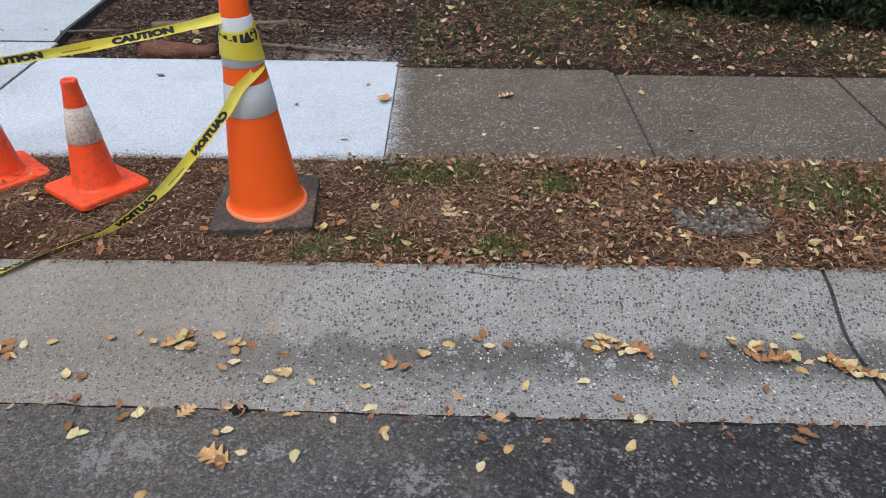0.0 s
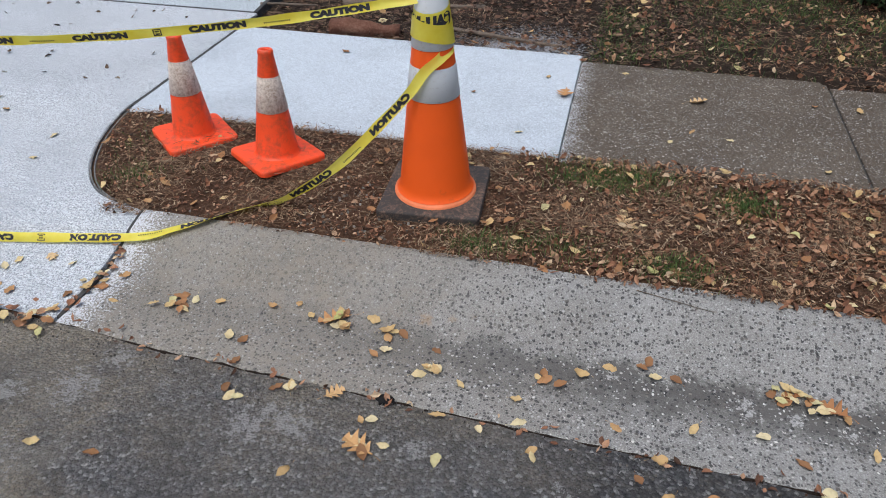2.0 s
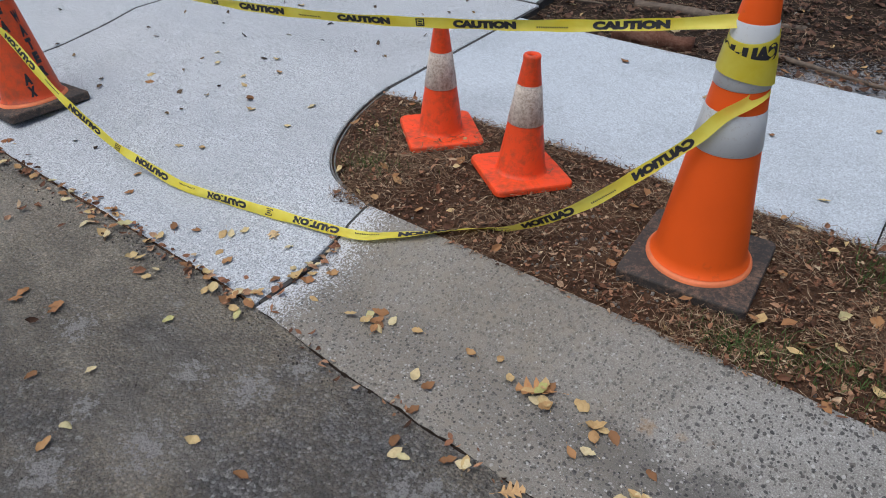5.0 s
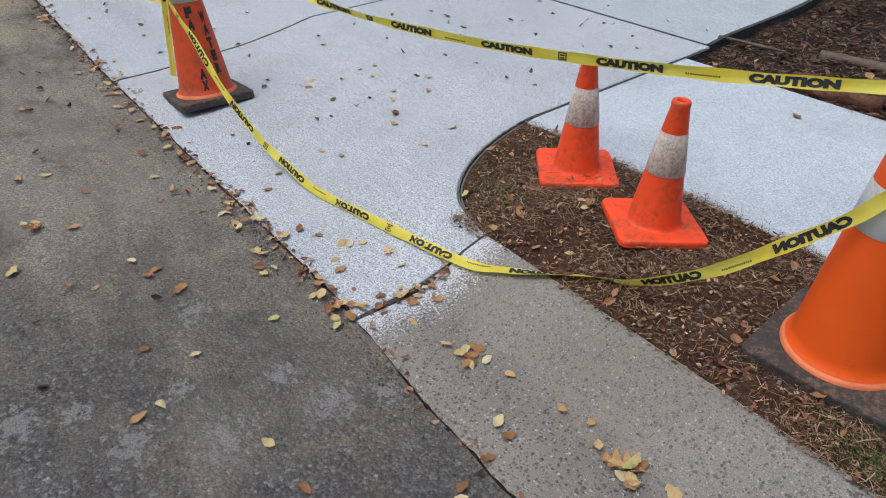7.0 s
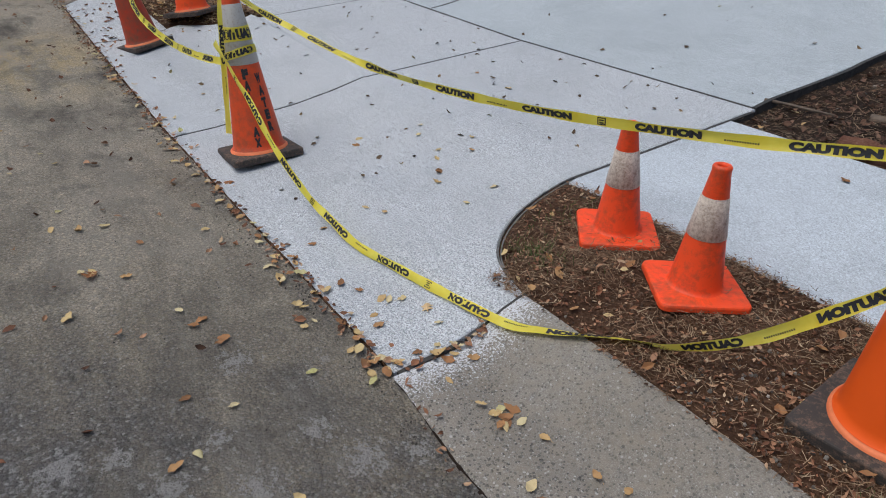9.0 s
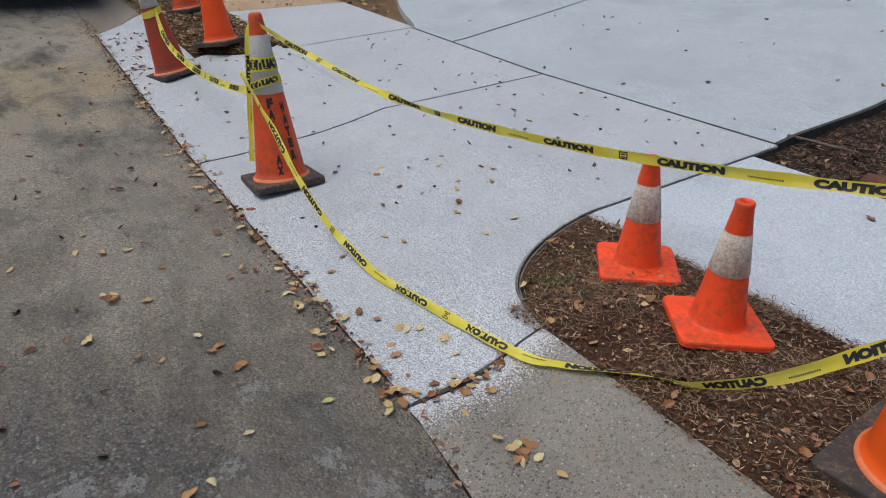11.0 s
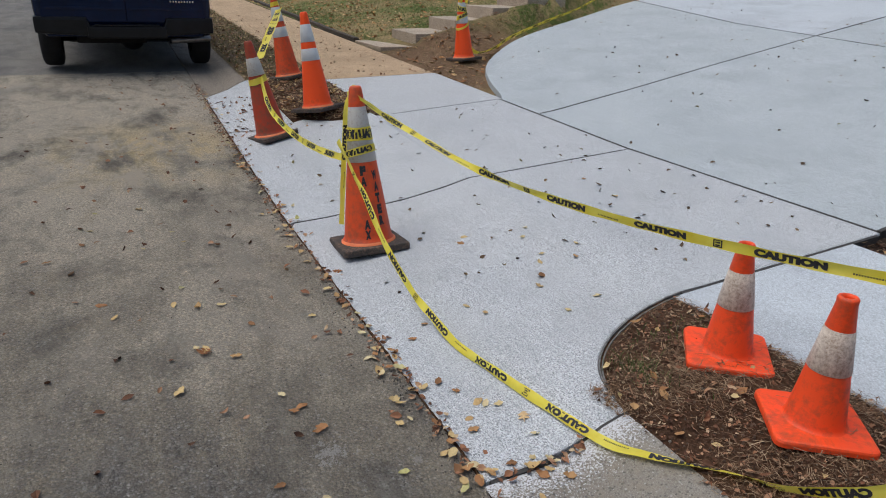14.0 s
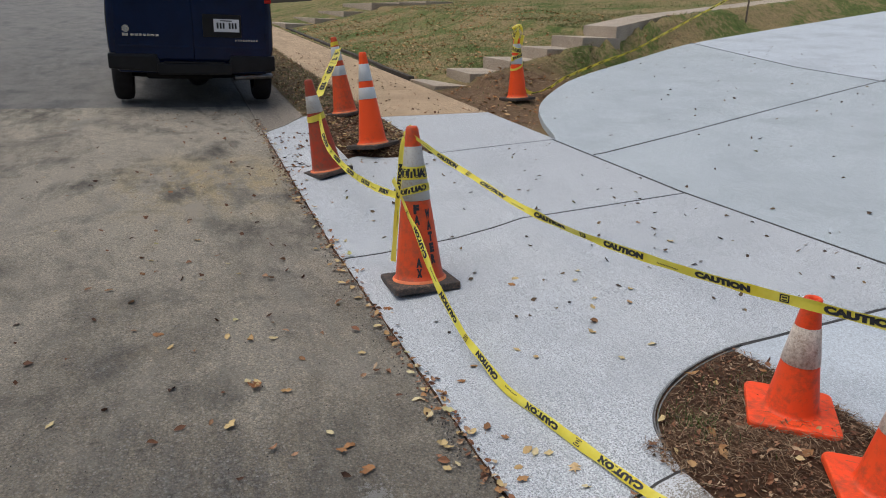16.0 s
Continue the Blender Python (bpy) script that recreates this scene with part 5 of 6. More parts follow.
# upper run between the two tall cones
A, B = Vector((-0.19, 0.075)), Vector((-3.385, -0.41))
rows = []
for s, z, a in ((0.0, 0.925, 15), (0.06, 0.885, 12), (0.15, 0.835, 8), (0.25, 0.79, 2), (0.366, 0.748, -8), (0.49, 0.722, -12), (0.6, 0.716, -18), (0.7, 0.733, 70), (0.8, 0.775, 60), (0.9, 0.815, 5), (0.95, 0.845, -10), (1.0, 0.874, -10)):
    q = A + (B - A) * s
    rows.append((q.x, q.y, z, a))
t = tape("taut yellow caution tape strung between two tall cones")
hanging(t, rows, 0.19, 0.031)
wrap(t, CONE_B, 0.705, 0.012, 60, 0.066, 0.02, gap=0.004, first=150)
wrap(t, CONE_B, 0.665, -0.012, 10, 0.066, 0.10, gap=0.0065, words=False)

# lower run: slack, lying on the concrete
t = tape("slack yellow caution tape sagging to the ground")
rows = [(-0.142, 0.165, 0.785, 15), (-0.114, 0.11, 0.765, 18), (-0.136, 0.056, 0.735, 20), (-0.186, 0.030, 0.690, 20)]
C, D = Vector((-0.84, -0.06)), Vector((-0.15, 0.03))
for s, z, a in ((0.87, 0.612, 15), (0.70, 0.48, 12), (0.5, 0.335, 5), (0.3, 0.225, -15), (0.12, 0.15, -40)):
    q = C + (D - C) * s
    rows.append((q.x, q.y, z, a))
for x, y, h, a in ((-0.84, -0.10, 0.018, -55), (-0.955, -0.205, 0.018, -65), (-1.06, -0.272, 0.02, -90), (-1.19, -0.325, 0.022, -120), (-1.51, -0.375, 0.022, -142), (-1.79, -0.415, 0.022, -148), (-2.03, -0.445, 0.022, -150)):
    rows.append((x, y, zg(x, y) + h, a))
E2 = Vector((-2.1, -0.445)), Vector((-3.36, -0.52))
for s, z, a in ((0.12, 0.068, -150), (0.27, 0.10, -152), (0.48, 0.205, -155), (0.6, 0.29, -158), (0.73, 0.415, -163), (0.83, 0.48, -170), (0.93, 0.56, -178), (1.03, 0.63, -178)):
    q = E2[0] + (E2[1] - E2[0]) * s
    rows.append((q.x, q.y, z, a))
hanging(t, rows, 0.30, back=True)
wrap(t, CONE_F, 0.655, 0.0, 0, 0.074, 0.05, gap=0.004, first=-150)
wrap(t, CONE_F, 0.555, 0.02, 40, 0.045, 0.10, gap=0.006, first=-170)
hanging(t, [(-3.43, -0.40, 0.905, 0), (-3.50, -0.405, 0.90, 30), (-3.535, -0.415, 0.85, 70), (-3.525, -0.44, 0.66, 60), (-3.515, -0.462, 0.39, 70), (-3.50, -0.487, 0.10, 60)], 0.3, 0.032)

# from the lettered cone to the grimy one, then on to the next
t = tape("yellow caution tape looped between worn cones on the apron")
F1, F2 = Vector((-3.38, -0.41)), Vector((-6.05, -0.45))
rows = []
for s, z, a in ((0.03, 0.52, 10), (0.118, 0.462, 20), (0.3, 0.40, 28), (0.533, 0.367, 30), (0.76, 0.40, 28), (0.87, 0.48, 25), (0.94, 0.66, 20)):
    q = F1 + (F2 - F1) * s
    rows.append((q.x, q.y, z, a))
hanging(t, rows, 0.4, 0.045)
wrap(t, CONE_G, 0.52, 0.015, 90, 0.05, 0.1, gap=0.004, height=0.93, words=False)
hanging(t, [(-6.03, -0.42, 0.80, 70), (-6.42, -0.27, 0.92, 80), (-6.95, -0.07, 1.06, 85), (-7.95, 0.20, 1.13, 75)], 0.15, 0.075)
wrap(t, CONE_I, 0.83, 0.008, 0, 0.045, 0.0, words=False)

# tape bundled on the cone by the steps, with its tail along the drive
t = tape("crumpled yellow caution tape trailing from a cone along the drive")
wrap(t, CONE_J, 0.70, 0.02, 200, 0.074, 0.0, first=200)
wrap(t, CONE_J, 0.60, -0.03, 230, 0.06, 0.1, gap=0.006, first=210)
wrap(t, CONE_J, 0.48, 0.055, 100, 0.03, 0.0, gap=0.006, words=False)
jm = CONE_J
for k, rowset in enumerate((((0.04, 0.0, 0.76), (0.03, -0.05, 0.86), (-0.03, -0.03, 0.98), (0.02, 0.04, 1.02), (0.08, 0.05, 0.90), (0.05, 0.03, 0.77)), ((-0.05, 0.0, 0.74), (-0.06, 0.04, 0.90), (0.01, 0.05, 1.00), (0.06, -0.02, 0.93), (0.04, -0.06, 0.78)))):
    rr = []
    for i, q in enumerate(rowset):
        w = jm @ Vector(q)
        rr.append((w.x, w.y, w.z, 40 * math.sin(i * 2 + k)))
    hanging(t, rr, 0.02, 0.055, True)
rows = [(-8.70, 2.98, 0.62, 0), (-8.80, 3.25, 0.50, 50)]
for x, y, h in ((-9.15, 3.75, 0.02), (-9.6, 4.25, 0.02), (-10.3, 5.35, 0.05), (-10.75, 6.3, 0.10), (-11.4, 7.6, 0.28), (-12.0, 9.0, 0.55), (-12.6, 10.6, 0.9)):
    rows.append((x, y, yard(x, y) + h, 25))
hanging(t, rows, 0.3, 0.06)


# stencilled letters down the worn cone
def stencil(body, th, z0, step, size, lean=0.0):
    for i, ch in enumerate(body):
        if ch == " ":
            continue
        wide = size * (0.2 if ch == 'I' else 0.62)
        co, faces = glyphs(ch, wide, size)
        bm = bmesh.new()
        zc = z0 - step * i
        vs = []
        for x, y in co:
            z = zc + y
            r = big_radius(z) + 0.0012
            a = radians(th + lean * i) + (x - wide / 2) / r
            vs.append(bm.verts.new((r * math.cos(a), r * math.sin(a), z)))
        for f in faces:
            bm.faces.new([vs[k] for k in f])
        part("lettering", bm, INK, CONE_FAIR, "black stencilled letter")


stencil("FAI  AX", -14, 0.455, 0.060, 0.054)
stencil("WATER", 27, 0.425, 0.064, 0.054)


# ---- fallen leaves ----
def oval_leaf(seed, length=0.052, broad=0.5, curl=0.25):
    rnd = random.Random(seed)
    bm = bmesh.new()
    n = 8
    left, mid, right = [], [], []
    bend = rnd.uniform(0.1, 1.2) * curl
    for i in range(n + 1):
        t = i / n
        w = length * broad * 0.56 * math.sin(math.pi * t ** 1.15) ** 0.72 * (1 + 0.07 * rnd.uniform(-1, 1)) if 0 < i < n else 0.0
        x = length * (t - 0.5)
        z = length * bend * (2 * t - 1) ** 2 * 0.5
        mid.append(bm.verts.new((x, 0.06 * length * math.sin(t * 3), z)))
        if 0 < i < n:
            cup = w * rnd.uniform(0.1, 0.7)
            left.append(bm.verts.new((x + length * rnd.uniform(-0.02, 0.02), w * rnd.uniform(0.9, 1.06), z + cup)))
            right.append(bm.verts.new((x + length * rnd.uniform(-0.02, 0.02), -w * rnd.uniform(0.9, 1.06), z + w * rnd.uniform(0.1, 0.7))))
    for side, flip in ((left, 0), (right, 1)):
        for i in range(n):
            a, b = mid[i], mid[i + 1]
            c = side[i] if i < n - 1 else None
            d = side[i - 1] if i > 0 else None
            f = [v for v in (a, b, c, d) if v]
            bm.faces.new(f[::-1] if flip else f)
    st = bm.verts.new((-length * 0.78, 0.004, 0.002)), bm.verts.new((-length * 0.78, 0.0025, 0.002))
    bm.faces.new((mid[0], st[0], st[1]))
    me = bpy.data.meshes.new("oval_leaf")
    bm.to_mesh(me)
    bm.free()
    me.materials.append(LEAF)
    me.shade_smooth()
    return me


def lobed_leaf(seed, length=0.115, mat=None):
    """An oak leaf: deep pointed lobes either side of a curled rib."""
    rnd = random.Random(seed)
    bm = bmesh.new()
    rows = ((0.0, 0.015), (0.12, 0.04), (0.19, 0.27), (0.25, 0.22), (0.31, 0.07), (0.41, 0.42), (0.49, 0.34), (0.55, 0.08), (0.66, 0.37), (0.73, 0.28), (0.79, 0.08), (0.89, 0.17), (1.0, 0.015))
    curl = rnd.uniform(0.05, 0.22)
    spine, left, right = [], [], []
    for t, w in rows:
        x = length * (t - 0.5)
        z = length * curl * (2 * t - 1) ** 2
        spine.append(bm.verts.new((x, 0, z)))
        for side, sgn in ((left, 1), (right, -1)):
            r = w * length * rnd.uniform(0.85, 1.1)
            fwd = 0.33 * r
            side.append(bm.verts.new((x + fwd, sgn * r, z + r * (0.3 + 0.25 * rnd.random()))))
    for i in range(len(rows) - 1):
        bm.faces.new((spine[i], spine[i + 1], left[i + 1], left[i]))
        bm.faces.new((spine[i + 1], spine[i], right[i], right[i + 1]))
    st = bm.verts.new((-length * 0.78, 0.004, 0.004)), bm.verts.new((-length * 0.78, 0.001, 0.004))
    bm.faces.new((spine[0], st[0], st[1]))
    me = bpy.data.meshes.new("lobed_leaf")
    bm.to_mesh(me)
    bm.free()
    me.materials.append(mat or OAK)
    return me


OAK = litter("oak_leaf", [(0.0, (0.26, 0.11, 0.045)), (0.4, (0.42, 0.2, 0.08)), (0.7, (0.55, 0.33, 0.14)), (1.0, (0.66, 0.5, 0.28))])
OVALS = [oval_leaf(i, 0.041 + 0.004 * (i % 4), 0.46 + 0.05 * (i % 3), 0.2 + 0.1 * (i % 4)) for i in range(16)]
LOBED = [lobed_leaf(40 + i, 0.08 + 0.010 * i) for i in range(4)]
rl = random.Random(11)


def surface(x, y):
    if y < -0.72:
        return zg(x, y) + 0.003
    if APRON_END < x < 8 and y < -0.2:
        return zg(x, y) + 0.007
    return ground_at(x, y)


def drop(x, y, big=False, lift=0.0):
    me = rl.choice(LOBED if big else OVALS)
    ob = new("fallen_leaf", me)
    s = rl.uniform(0.8, 1.2)
    ob.matrix_world = Matrix.Translation((x, y, surface(x, y) + 0.003 + lift)) @ pose(0, 0, 0, rl.uniform(-14, 14), rl.uniform(-14, 14), rl.uniform(0, 360)) @ Matrix.Scale(s, 4)
    if rl.random() < 0.25:
        ob.matrix_world = ob.matrix_world @ pose(0, 0, 0.006, 180, 0, 0)
    tagged(ob, "large dry brown lobed leaf on the ground" if big else "small curled yellow-brown fallen leaf", "leaf", "fallen leaves")
    return ob


ON_STREET = ((-0.55, -0.86), (-0.53, -0.88), (-0.38, -0.82), (-0.41, -0.83), (-0.1, -0.87), (-0.13, -0.88), (-0.1, -0.97), (-0.08, -0.99), (-0.12, -0.95), (-0.03, -0.95), (0.07, -0.82), (0.2, -0.82), (0.36, -0.86), (0.35, -0.88), (0.31, -0.78), (0.64, -0.89), (0.71, -0.92), (0.82, -0.91), (1.05, -0.93), (0.85, -1.05), (0.68, -0.81), (0.62, -1.0), (1.53, -0.89), (1.57, -0.86), (1.1, -0.81), (-0.27, -1.08), (0.12, -0.97), (-1.9, -1.15), (-1.74, -1.12), (-1.4, -0.93), (-1.5, -1.31), (-1.39, -1.2), (-1.24, -1.42), (-1.26, -1.34), (-0.95, -1.18), (-0.78, -1.16), (-0.58, -0.76), (-0.37, -0.81), (-0.51, -0.88))
IN_GUTTER = ((-0.89, -0.54), (-0.91, -0.52), (-0.87, -0.56), (-0.92, -0.57), (-0.76, -0.5), (-0.58, -0.49), (-0.66, -0.65), (-0.6, -0.66), (-0.36, -0.5), (-0.34, -0.52), (-0.33, -0.48), (-0.23, -0.46), (-0.12, -0.52), (-0.15, -0.51), (-0.14, -0.6), (-0.17, -0.61), (-0.01, -0.66), (0.0, -0.64), (0.02, -0.56), (0.12, -0.68), (0.34, -0.58), (0.33, -0.6), (0.29, -0.69), (0.65, -0.46), (0.55, -0.49), (1.0, -0.5), (1.04, -0.52), (1.09, -0.49), (1.12, -0.51), (0.78, -0.68), (0.97, -0.67), (1.49, -0.47), (1.38, -0.54), (1.58, -0.48), (1.62, -0.5), (1.55, -0.55), (1.72, -0.46), (1.7, -0.56), (1.77, -0.56), (1.8, -0.58), (1.83, -0.57), (1.86, -0.6), (1.84, -0.63), (0.56, -0.73), (1.05, -0.73), (1.25, -0.66), (1.53, -0.7), (-0.5, -0.46))
UP_STREET = ((-2.45, -1.41), (-2.47, -1.44), (-2.42, -1.43), (-2.34, -1.3), (-2.16, -1.54), (-1.87, -1.18), (-1.73, -1.13), (-1.99, -1.2), (-2.61, -1.2), (-2.58, -0.92), (-2.87, -1.4), (-2.86, -1.28), (-2.94, -1.5), (-3.79, -1.37), (-3.98, -1.42), (-3.76, -1.58), (-4.46, -1.84), (-4.16, -1.85), (-4.46, -1.57), (-3.06, -1.81), (-2.9, -1.75), (-3.94, -1.91), (-3.71, -2.06), (-4.84, -2.46), (-2.36, -2.18), (-3.13, -1.44))
ON_APRON = ((-1.38, -0.45), (-1.62, -0.52), (-1.6, -0.49), (-1.65, -0.54), (-1.84, -0.62), (-1.74, -0.59), (-1.29, -0.53), (-1.17, -0.46), (-1.2, -0.53), (-1.13, -0.6), (-1.22, -0.5), (-1.25, -0.47), (-1.26, -0.55), (-2.22, -0.41), (-2.33, -0.25), (-2.21, -0.2), (-2.39, 0.2), (-2.29, -0.47), (-2.6, 0.34), (-2.94, 0.45), (-3.07, 0.12), (-2.56, 0.54), (-2.52, 0.28), (-3.01, 0.06), (-2.84, 0.37), (-2.46, 0.46), (-2.3, 0.14), (-4.52, -0.33), (-6.07, -0.02), (-4.23, -0.61), (-5.08, -0.51), (-2.01, 0.11), (-3.56, 1.31), (-3.14, 1.25), (-2.05, 0.3), (-2.16, -0.44), (-1.58, -0.62), (-1.30, -0.61))
for x, y in (*ON_STREET, *IN_GUTTER, *UP_STREET, *ON_APRON):
    drop(x + rl.uniform(-0.01, 0.01), y + rl.uniform(-0.01, 0.01))
for x, y in ((-0.235, -0.805), (1.05, -0.50), (1.60, -0.56), (-1.49, -0.44), (-3.05, -0.66), (-0.35, -0.50), (1.17, -0.52), (1.80, -0.58), (-0.10, -0.97), (0.86, 1.34), (0.21, 1.28), (-2.42, -1.42), (0.55, 0.12), (1.25, 0.1)):
    drop(x, y, True)
for x, y in ((0.82, 0.98), (0.72, 0.85), (0.98, 0.93), (1.42, 1.43), (1.62, 1.42), (1.35, 0.72), (1.75, 0.93), (2.35, 1.1), (0.5, 1.66), (0.1, 1.5), (-0.25, 1.2), (-0.4, 0.8), (0.05, 0.78), (-0.6, 1.4), (-1.1, 1.6)):
    drop(x, y)
# small heaps swept together in the gutter
for x, y, k in ((1.06, -0.5, 7), (1.15, -0.52, 5), (1.55, -0.52, 6), (1.66, -0.55, 6), (1.8, -0.58, 8), (1.88, -0.63, 5), (-0.35, -0.5, 5), (-0.9, -0.55, 6), (-0.02, -0.65, 3), (0.35, -0.59, 3), (0.7, -0.5, 3), (-0.15, -0.53, 3)):
    for _ in range(k):
        drop(x + rl.gauss(0, 0.035), y + rl.gauss(0, 0.018), lift=rl.uniform(0, 0.01))
# drift along the edge of the road
for i in range(95):
    x = -1.25 - 6.9 * rl.random() ** 1.5
    drop(x, street_edge(x) - 0.02 + rl.gauss(-0.02, 0.045) + (0.05 if rl.random() < 0.3 else 0), lift=rl.uniform(0, 0.012))


# ---- many small pieces, joined ----
def stuff(name, verts, faces, mat, label, category):
    me = bpy.data.meshes.new(name)
    me.from_pydata(verts, [], faces)
    me.materials.append(mat)
    me.update()
    return tagged(new(name, me), label, category, kind="stuff")


rs = random.Random(5)


def straw(n, place, lengths, width, hmax, name, mat, label, category, droop=0.4):
    v, f = [], []
    for _ in range(n):
        q = place()
        if q is None:
            continue
        x, y, z = q
        a, ln = rs.uniform(0, math.tau), rs.uniform(*lengths)
        bend = rs.uniform(-0.3, 0.3)
        h = rs.random() ** 2 * hmax
        tip = rs.uniform(-droop, droop) * ln * 0.35
        w = width * rs.uniform(0.6, 1.3)
        k = len(v)
        for i, t in enumerate((-0.5, 0.0, 0.5)):
            b = a + bend * t
            cx, cy = x + math.cos(b) * ln * t, y + math.sin(b) * ln * t
            cz = z + 0.004 + h + tip * t
            nx, ny = -math.sin(b) * w, math.cos(b) * w
            v.append((cx + nx, cy + ny, cz))
            v.append((cx - nx, cy - ny, cz + w * rs.uniform(-0.6, 0.6)))
        f += [(k, k + 1, k + 3, k + 2), (k + 2, k + 3, k + 5, k + 4)]
    return stuff(name, v, f, mat, label, category)


def flakes(n, place, lengths, hmax, name, mat, label, category, tilt=0.5, slim=(0.2, 0.36)):
    """Dead leaves: pointed, folded along the rib."""
    v, f = [], []
    for _ in range(n):
        q = place()
        if q is None:
            continue
        x, y, z = q
        ln = rs.uniform(*lengths)
        w = ln * rs.uniform(*slim)
        m = pose(x, y, z + 0.004 + rs.random() ** 2 * hmax, rs.gauss(0, 30 * tilt), rs.gauss(0, 30 * tilt), rs.uniform(0, 360))
        cup, curl = rs.uniform(0.1, 0.6) * w, rs.uniform(-0.2, 0.3) * ln
        k = len(v)
        for p in ((-ln / 2, 0, curl), (-ln * 0.15, w, cup), (-ln * 0.15, 0, 0), (-ln * 0.15, -w, cup * 0.7), (ln * 0.2, w * 0.8, cup), (ln * 0.2, 0, 0), (ln * 0.2, -w * 0.8, cup), (ln / 2, 0, curl)):
            v.append(tuple(m @ Vector(p)))
        f += [(k, k + 2, k + 1), (k, k + 3, k + 2), (k + 1, k + 2, k + 5, k + 4), (k + 2, k + 3, k + 6, k + 5), (k + 4, k + 5, k + 7), (k + 5, k + 6, k + 7)]
    return stuff(name, v, f, mat, label, category)


def tufts(n, place, lengths, width, name, mat, label, category, lean=0.5):
    """Upright blades."""
    v, f = [], []
    for _ in range(n):
        q = place()
        if q is None:
            continue
        x, y, z = q
        a, ln = rs.uniform(0, math.tau), rs.uniform(*lengths)
        lx, ly = rs.gauss(0, lean) * ln, rs.gauss(0, lean) * ln
        w = width * rs.uniform(0.6, 1.3)
        nx, ny = math.cos(a) * w, math.sin(a) * w
        k = len(v)
        v += [(x + nx, y + ny, z - 0.005), (x - nx, y - ny, z - 0.005), (x + nx * 0.8 + lx * 0.4, y + ny * 0.8 + ly * 0.4, z + ln * 0.55), (x - nx * 0.8 + lx * 0.4, y - ny * 0.8 + ly * 0.4, z + ln * 0.55), (x + lx, y + ly, z + ln * 0.85)]
        f += [(k, k + 1, k + 3, k + 2), (k + 2, k + 3, k + 4)]
    return stuff(name, v, f, mat, label, category)


def stones(n, place, sizes, name, mat, label, category):
    v, f = [], []
    for _ in range(n):
        q = place()
        if q is None:
            continue
        x, y, z = q
        r = rs.uniform(*sizes)
        k = len(v)
        ph = rs.uniform(0, math.tau)
        for i in range(5):
            a = ph + math.tau * i / 5
            v.append((x + r * rs.uniform(0.7, 1.2) * math.cos(a), y + r * rs.uniform(0.7, 1.2) * math.sin(a), z - 0.003))
        for i in range(5):
            a = ph + math.tau * i / 5
            v.append((x + r * 0.6 * rs.uniform(0.7, 1.2) * math.cos(a), y + r * 0.6 * math.sin(a), z + r * rs.uniform(0.5, 0.9)))
        f += [(k + i, k + (i + 1) % 5, k + 5 + (i + 1) % 5, k + 5 + i) for i in range(5)] + [(k + 5, k + 6, k + 7, k + 8, k + 9)]
    return stuff(name, v, f, mat, label, category)


GRAVEL_SPOT = Vector((1.62, 0.15))


def verge_place(x0=-1.85, x1=5.3, thin=None, spill=0.0):
    def place():
        x, y = rs.uniform(x0, x1), rs.uniform(-0.2 - spill, 0.575 + spill)
        if x < interp(BED, max(y, -0.1)) + 0.05 or (y > 0.55 and x < 0.3 and spill == 0):
            return None
        if thin is not None and rs.random() > thin(x, y):
            return None
        if in_verge(x, y):
            return x, y, verge_z(x, y)
        return x, y, max(surface(x, y), zg(x, y) + 0.004)
    return place


def litter_share(x, y):
    k = 0.12 + 0.88 * min(1, max(0, (x + 0.1) / 0.9))
    k *= 0.35 + 1.1 * max(0, noise.noise(Vector((x * 2.1, y * 2.6, 8))) + 0.35)
    if (Vector((x, y)) - GRAVEL_SPOT).length < 0.22:
        k *= 0.12
    return k


def straw_share(x, y):
    k = 0.55 + 0.9 * noise.noise(Vector((x * 3.3, y * 3.3, 2)))
    if (Vector((x, y)) - GRAVEL_SPOT).length < 0.2:
        k *= 0.25
    if -0.6 < x < -0.15 and y < 0.25:
        k *= 0.35
    return k


straw(84000, verge_place(thin=straw_share, spill=0.006), (0.012, 0.045), 0.0009, 0.02, "straw_litter", STRAW, "dry brown straw and grass clippings on the verge", "straw")
straw(12000, verge_place(thin=straw_share), (0.035, 0.07), 0.0010, 0.028, "straw_litter", STRAW, "long curved pine straw strewn over the verge", "straw", 0.5)
flakes(20500, verge_place(thin=litter_share, spill=0.014), (0.014, 0.042), 0.022, "leaf_litter", BROWN_LEAF, "brown leaf litter covering the verge", "leaf litter", 1.0, (0.07, 0.3))
flakes(12000, verge_place(thin=lambda x, y: 0.75 + 0.25 * (x > -0.4)), (0.008, 0.022), 0.010, "leaf_crumbs", BROWN_LEAF, "small brown leaf crumbs on the verge", "leaf litter")
stones(6800, verge_place(), (0.0015, 0.0075), "soil_crumbs", CRUMB, "crumbs of brown earth on the verge", "soil")
flakes(440, verge_place(thin=lambda x, y: 0.3 + 0.7 * (x > -0.2)), (0.03, 0.055), 0.03, "pale_leaf_litter", LEAF, "scattered yellow leaves on the verge", "leaf litter")
stones(420, verge_place(), (0.003, 0.009), "pebbles", STONE, "small grey pebbles in the verge earth", "pebbles")
stones(500, lambda: (lambda a, r: (GRAVEL_SPOT.x + r * math.cos(a), GRAVEL_SPOT.y + 0.8 * r * math.sin(a), verge_z(GRAVEL_SPOT.x, GRAVEL_SPOT.y)))(rs.uniform(0, 6.28), 0.2 * rs.random() ** 0.6), (0.005, 0.016), "pebbles", STONE, "patch of grey gravel in the verge", "pebbles")
